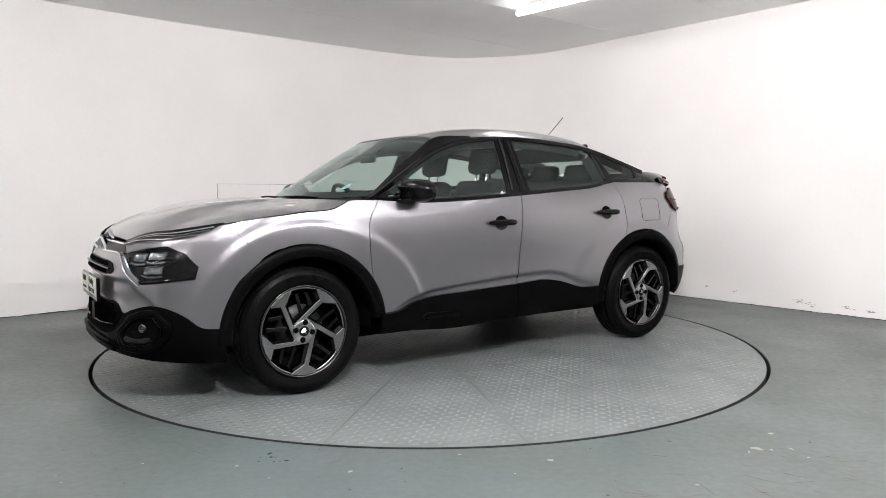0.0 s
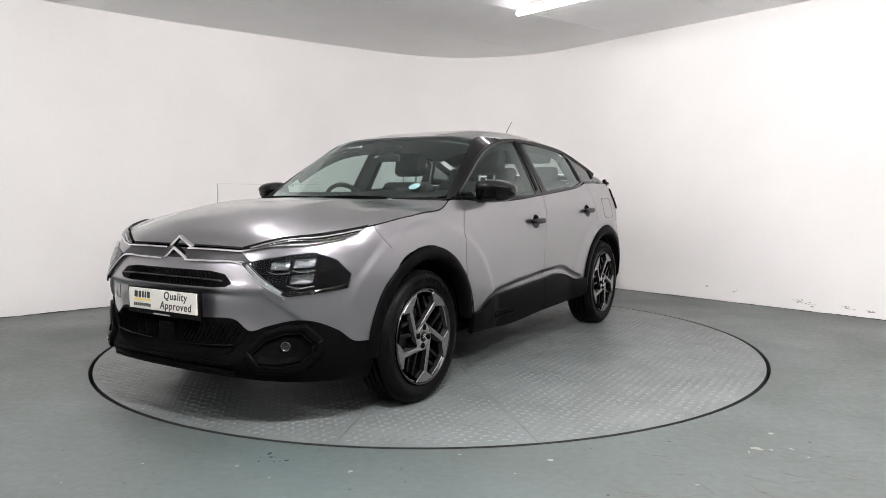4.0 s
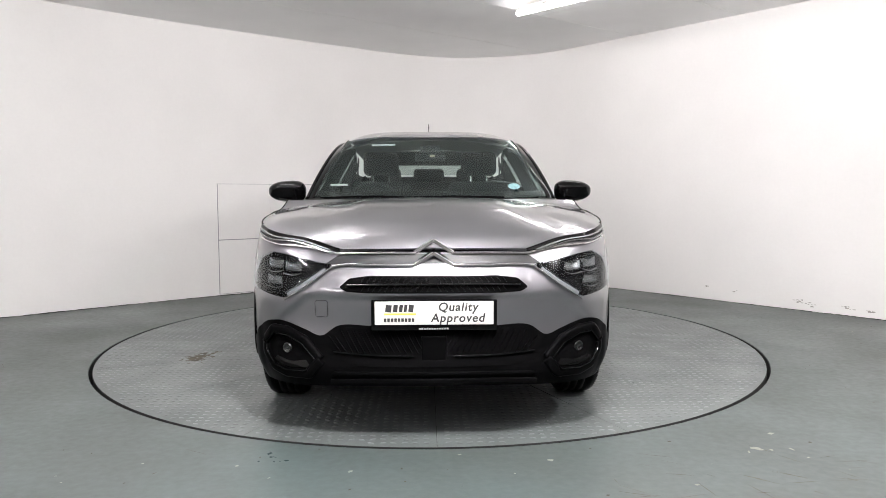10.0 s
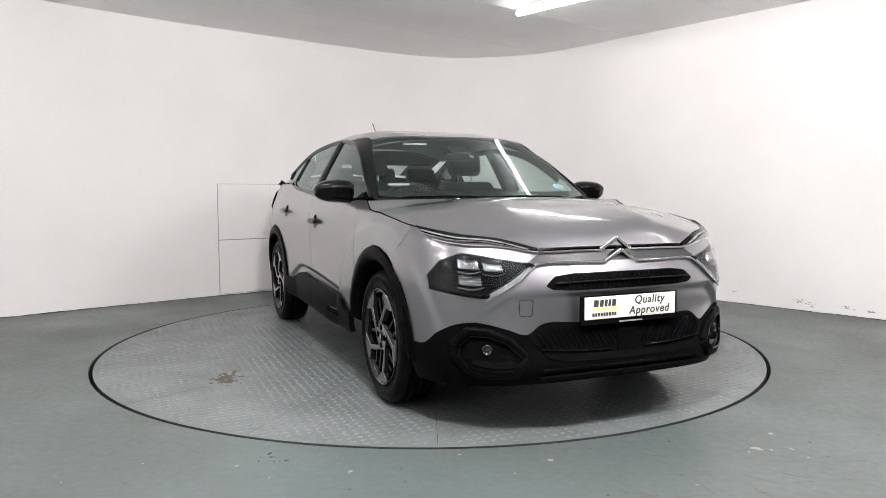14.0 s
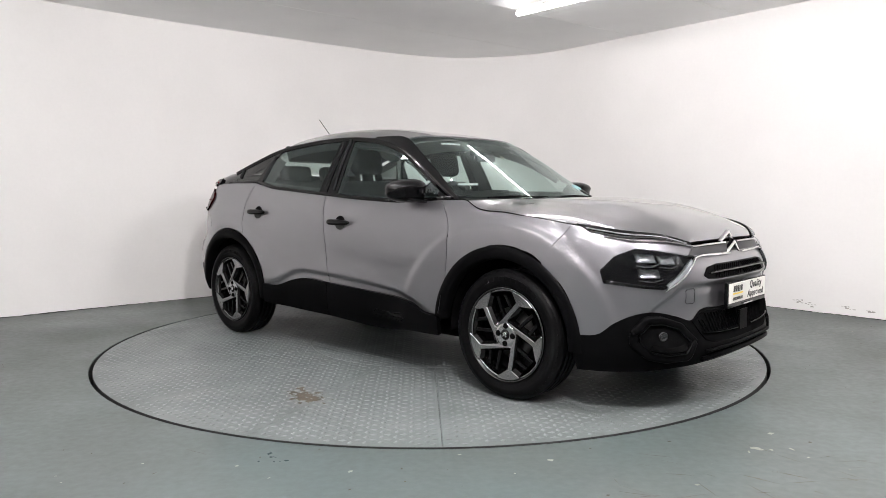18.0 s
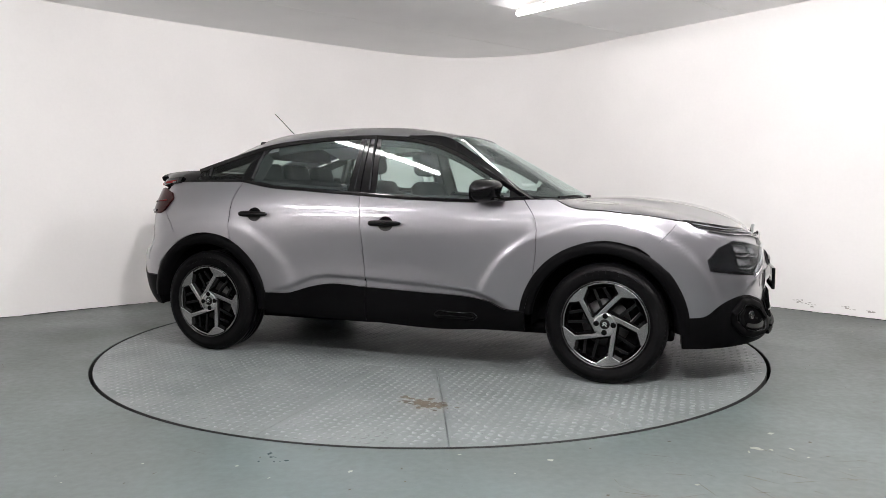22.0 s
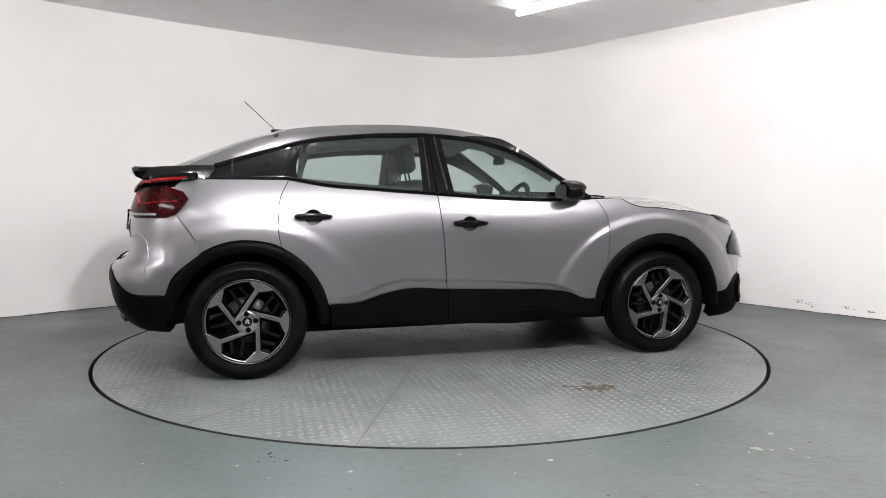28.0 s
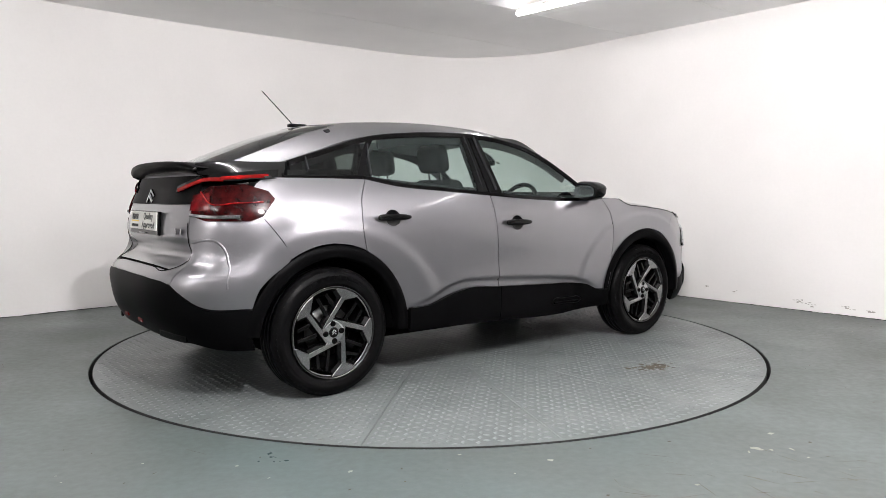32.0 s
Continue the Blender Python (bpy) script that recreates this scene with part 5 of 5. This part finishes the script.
    for k in range(11):
        f = k / 10
        c = Vector((0.858 - 0.046 * f * f, 0.370 + 0.150 * f, 1.154 - 0.016 * f))
        sweep("print_mark", [c, c + Vector((-0.003, 0.009, -0.001))], 0.005, 0.001, GREYPRINT, car, n=1)
    for y0, y1 in ((0.42, -0.12), (-0.10, -0.62)):
        wp = sweep("wiper", [(1.09 - 0.16 * y0 * y0, y0, 1.052), (1.10 - 0.16 * ((y0 + y1) / 2) ** 2, (y0 + y1) / 2, 1.058), (1.09 - 0.16 * y1 * y1, y1, 1.052)], 0.012, 0.014, BLACK, car, "black windscreen wiper")


def make_car():
    car = empty("car")
    tagged(car, "silver five-door hatchback with black cladding on a turntable", "car")
    for side in (1, -1):
        make_side(car, side)
    make_top(car)
    make_front(car)
    make_tail(car)
    for x, y, turn, spin in ((AXLE, 0.858, 0, -15), (-AXLE, 0.858, 0, -6), (AXLE, -0.858, 180, -8), (-AXLE, -0.858, 180, 0)):
        make_wheel(car, x, y, turn, spin)
    make_cabin(car)
    return car


car = make_car()


# ---- lamps and small things ----
# Builds the real tubes and the added fill tubes alike.
def make_tube(x, y, glow):
    lamp = empty("tube_lamp")
    lamp.matrix_basis = pose(x, y, CEIL, 0, 0, TUBE_TURN)
    tagged(lamp, "lit white ceiling tube lamp, from real tubes and unseen added fill", "ceiling lamp", group="ceiling tube lamps")
    h = TUBE_LENGTH / 2
    t = lathe("tube", [(0.0, -h), (0.020, -h + 0.006), (0.024, -h + 0.02), (0.024, h - 0.02), (0.020, h - 0.006), (0.0, h)], glowing("glowing_tube", (1.0, 0.958, 0.966), glow), lamp, "glowing white tube", n=16)
    t.matrix_basis = pose(0, 0, -0.070, 0, 0, 90)
    part("batten", box_bm((TUBE_LENGTH - 0.06, 0.050, 0.012), (0, 0, -0.038), 0.003), SIGN, lamp, "white metal batten", smooth=False)
    for s in (-0.42, 0.42):
        part("clip", box_bm((0.030, 0.036, 0.032), (s, 0, -0.0165), 0.004), SIGN, lamp, "white ceiling clip", smooth=False)


for x, y, glow in TUBES_AND_FILL:
    make_tube(x, y, glow)


def make_round_lamp(x, y, glow):
    lamp = empty("round_lamp")
    lamp.matrix_basis = pose(x, y, CEIL)
    tagged(lamp, "lit round opal lamp hanging on a short white stem", "ceiling lamp", group="round ceiling lamps")
    prof = [(0.0, -0.370), (0.045, -0.359), (0.080, -0.330), (0.100, -0.270), (0.080, -0.210), (0.045, -0.181), (0.0, -0.170)]
    lathe("stem", [(0.010, -0.175), (0.010, 0.0)], SIGN, lamp, "white metal stem", n=12, axis="z")
    lathe("opal_globe", prof, glowing("glowing_opal", (1.0, 0.956, 0.964), glow), lamp, "glowing opal glass", n=32, axis="z")
    lathe("ceiling_plate", [(0.0, -0.024), (0.125, -0.024), (0.13, -0.018), (0.13, 0.0)], SIGN, lamp, "white metal ceiling plate", n=40, axis="z")


for x, y, glow in ROUND_LAMPS:
    make_round_lamp(x, y, glow)


def make_small():
    # access panels on the wall
    left, middle, right = Vector((-2.242, 2.289, 0)), Vector((-1.778, 2.640, 0)), Vector((-1.30, 3.003, 0))
    for a, b, z0, z1 in ((left, middle, 0.02, 0.588), (left, middle, 0.596, 1.180), (middle, right, 0.02, 0.606), (middle, right, 0.614, 1.180)):
        ux = (b - a).normalized()
        nrm = Vector((ux.y, -ux.x, 0))
        m = Matrix((ux.to_4d(), nrm.to_4d(), (0, 0, 1, 0), (0, 0, 0, 1))).transposed()
        m.translation = (a + b) / 2 + Vector((0, 0, (z0 + z1) / 2))
        w = (b - a).length
        bm = box_bm((w, 0.012, z1 - z0), (0, 0.0, 0), 0.002)
        bm.transform(m)
        ob = part("access_panel", bm, WALL, smooth=False)
        tagged(ob, "white flush access panel in the wall", "panel", group="wall access panels")
        h = (z1 - z0) / 2
        for sx, sz, px, pz in ((w + 0.012, 0.006, 0, h + 0.001), (w + 0.012, 0.006, 0, -h - 0.001), (0.006, 2 * h, w / 2 + 0.002, 0), (0.006, 2 * h, -w / 2 - 0.002, 0)):
            bm = box_bm((sx, 0.010, sz), (px, 0.0, pz))
            bm.transform(m)
            part("panel_joint", bm, GREYPRINT, ob, "grey open joint", smooth=False)
    rng = random.Random(5)
    spots = [(1.367, -2.31, 0.030), (1.317, -2.342, 0.016), (1.420, -2.325, 0.012), (1.509, -2.313, 0.018), (1.517, -2.123, 0.02), (0.478, -2.419, 0.018), (-0.318, -2.52, 0.012)]
    spots += [(rng.uniform(-2.2, 2.9), rng.uniform(-3.6, -2.35), rng.uniform(0.004, 0.012)) for _ in range(46)]
    spots += [(rng.uniform(2.35, 3.4), rng.uniform(-1.6, 1.0), rng.uniform(0.004, 0.012)) for _ in range(18)]
    verts, faces = [], []
    for x, y, r in spots:
        if math.hypot(x, y) < PIT + 0.03:
            continue
        n, b = 9, len(verts)
        st, tw = rng.uniform(0.35, 1), rng.uniform(0, 3.14)
        for k in range(n):
            w = 2 * math.pi * k / n
            q = r * rng.uniform(0.5, 1.2)
            px, py = q * math.cos(w), q * st * math.sin(w)
            verts.append((x + px * math.cos(tw) - py * math.sin(tw), y + px * math.sin(tw) + py * math.cos(tw), 0.0012))
        faces.append(tuple(range(b, b + n)))
    ob = pydata("paint_chips", verts, faces, CHIP, smooth=False)
    tagged(ob, "pale chips in the painted concrete floor", "paint chips", kind="stuff")


    # grey scuffs low on the wall
    for i, (x, y, z, w) in enumerate(((2.79, 1.90, 0.134, 0.03), (2.973, 1.68, 0.112, 0.02), (3.391, 1.18, 0.080, 0.06), (3.37, 1.205, 0.098, 0.05), (3.439, 1.123, 0.062, 0.04), (3.627, 0.899, 0.082, 0.06), (3.66, 0.86, 0.070, 0.04), (3.764, 0.734, 0.064, 0.03))):
        verts, faces = [], []
        for k in range(5):
            b, cx, cz, r = len(verts), rng.gauss(0, w * 0.6), rng.gauss(0, 0.006), rng.uniform(0.002, 0.006)
            for j in range(8):
                a = 2 * math.pi * j / 8
                q = rng.uniform(0.6, 1.2)
                along = cx + q * r * rng.uniform(2, 5) * math.cos(a)
                verts.append((x + 0.64 * along - 0.006, y - 0.77 * along - 0.005, z + cz + q * r * math.sin(a)))
            faces.append(tuple(range(b, b + 8)))
        ob = pydata("wall_scuff", verts, faces, SCUFF, smooth=False)
        tagged(ob, "grey scuff marks low on the white wall", "scuff", group="wall scuffs", kind="stuff")
    # dark specks on the floor
    verts, faces = [], []
    for k in range(150):
        x, y = (rng.uniform(2.2, 4.4), rng.uniform(-2.6, 0.9)) if k % 3 else (rng.uniform(-3.6, 3.0), rng.uniform(-3.6, -2.2))
        if math.hypot(x, y) < PIT + 0.03:
            continue
        b, r, st, tw = len(verts), rng.uniform(0.003, 0.013), rng.uniform(0.3, 1), rng.uniform(0, 3.14)
        for j in range(7):
            a = 2 * math.pi * j / 7
            q = r * rng.uniform(0.5, 1.2)
            px, py = q * math.cos(a), q * st * math.sin(a)
            verts.append((x + px * math.cos(tw) - py * math.sin(tw), y + px * math.sin(tw) + py * math.cos(tw), 0.0010))
        faces.append(tuple(range(b, b + 7)))
    for k in range(70):
        x, y = (rng.gauss(1.25, 0.35), rng.gauss(-2.62, 0.16)) if k % 2 else (rng.uniform(-3.4, 3.6), rng.uniform(-3.4, 1.2))
        if math.hypot(x, y) < PIT + 0.05:
            continue
        b, half, wide, tw = len(verts), rng.uniform(0.02, 0.09), rng.uniform(0.0008, 0.0022), rng.gauss(2.6, 0.5)
        for px, py in ((-half, 0), (-half * 0.3, -wide), (half, 0), (half * 0.2, wide)):
            verts.append((x + px * math.cos(tw) - py * math.sin(tw), y + px * math.sin(tw) + py * math.cos(tw), 0.0009))
        faces.append(tuple(range(b, b + 4)))
    ob = pydata("floor_specks", verts, faces, STAIN, smooth=False)
    tagged(ob, "dark dirt specks and scratches on the painted floor", "dirt", kind="stuff")


make_small()


# ---- what moves ----
TURNS = [(0, -147.01), (6, -111.81), (9, -95.05), (13, -72.54), (19, -38.05), (23, -14.95), (28, 14.17), (32.0, 37.24)]


def motions():
    rows, crows = [], []
    for t, a in TURNS:
        m = pose(0, 0, 0, 0, 0, a)
        rows.append((t, m))
        crows.append((t, m @ pose(0.0243, -0.0126, 0)))
    walk(turntable, rows)
    walk(car, crows)


motions()
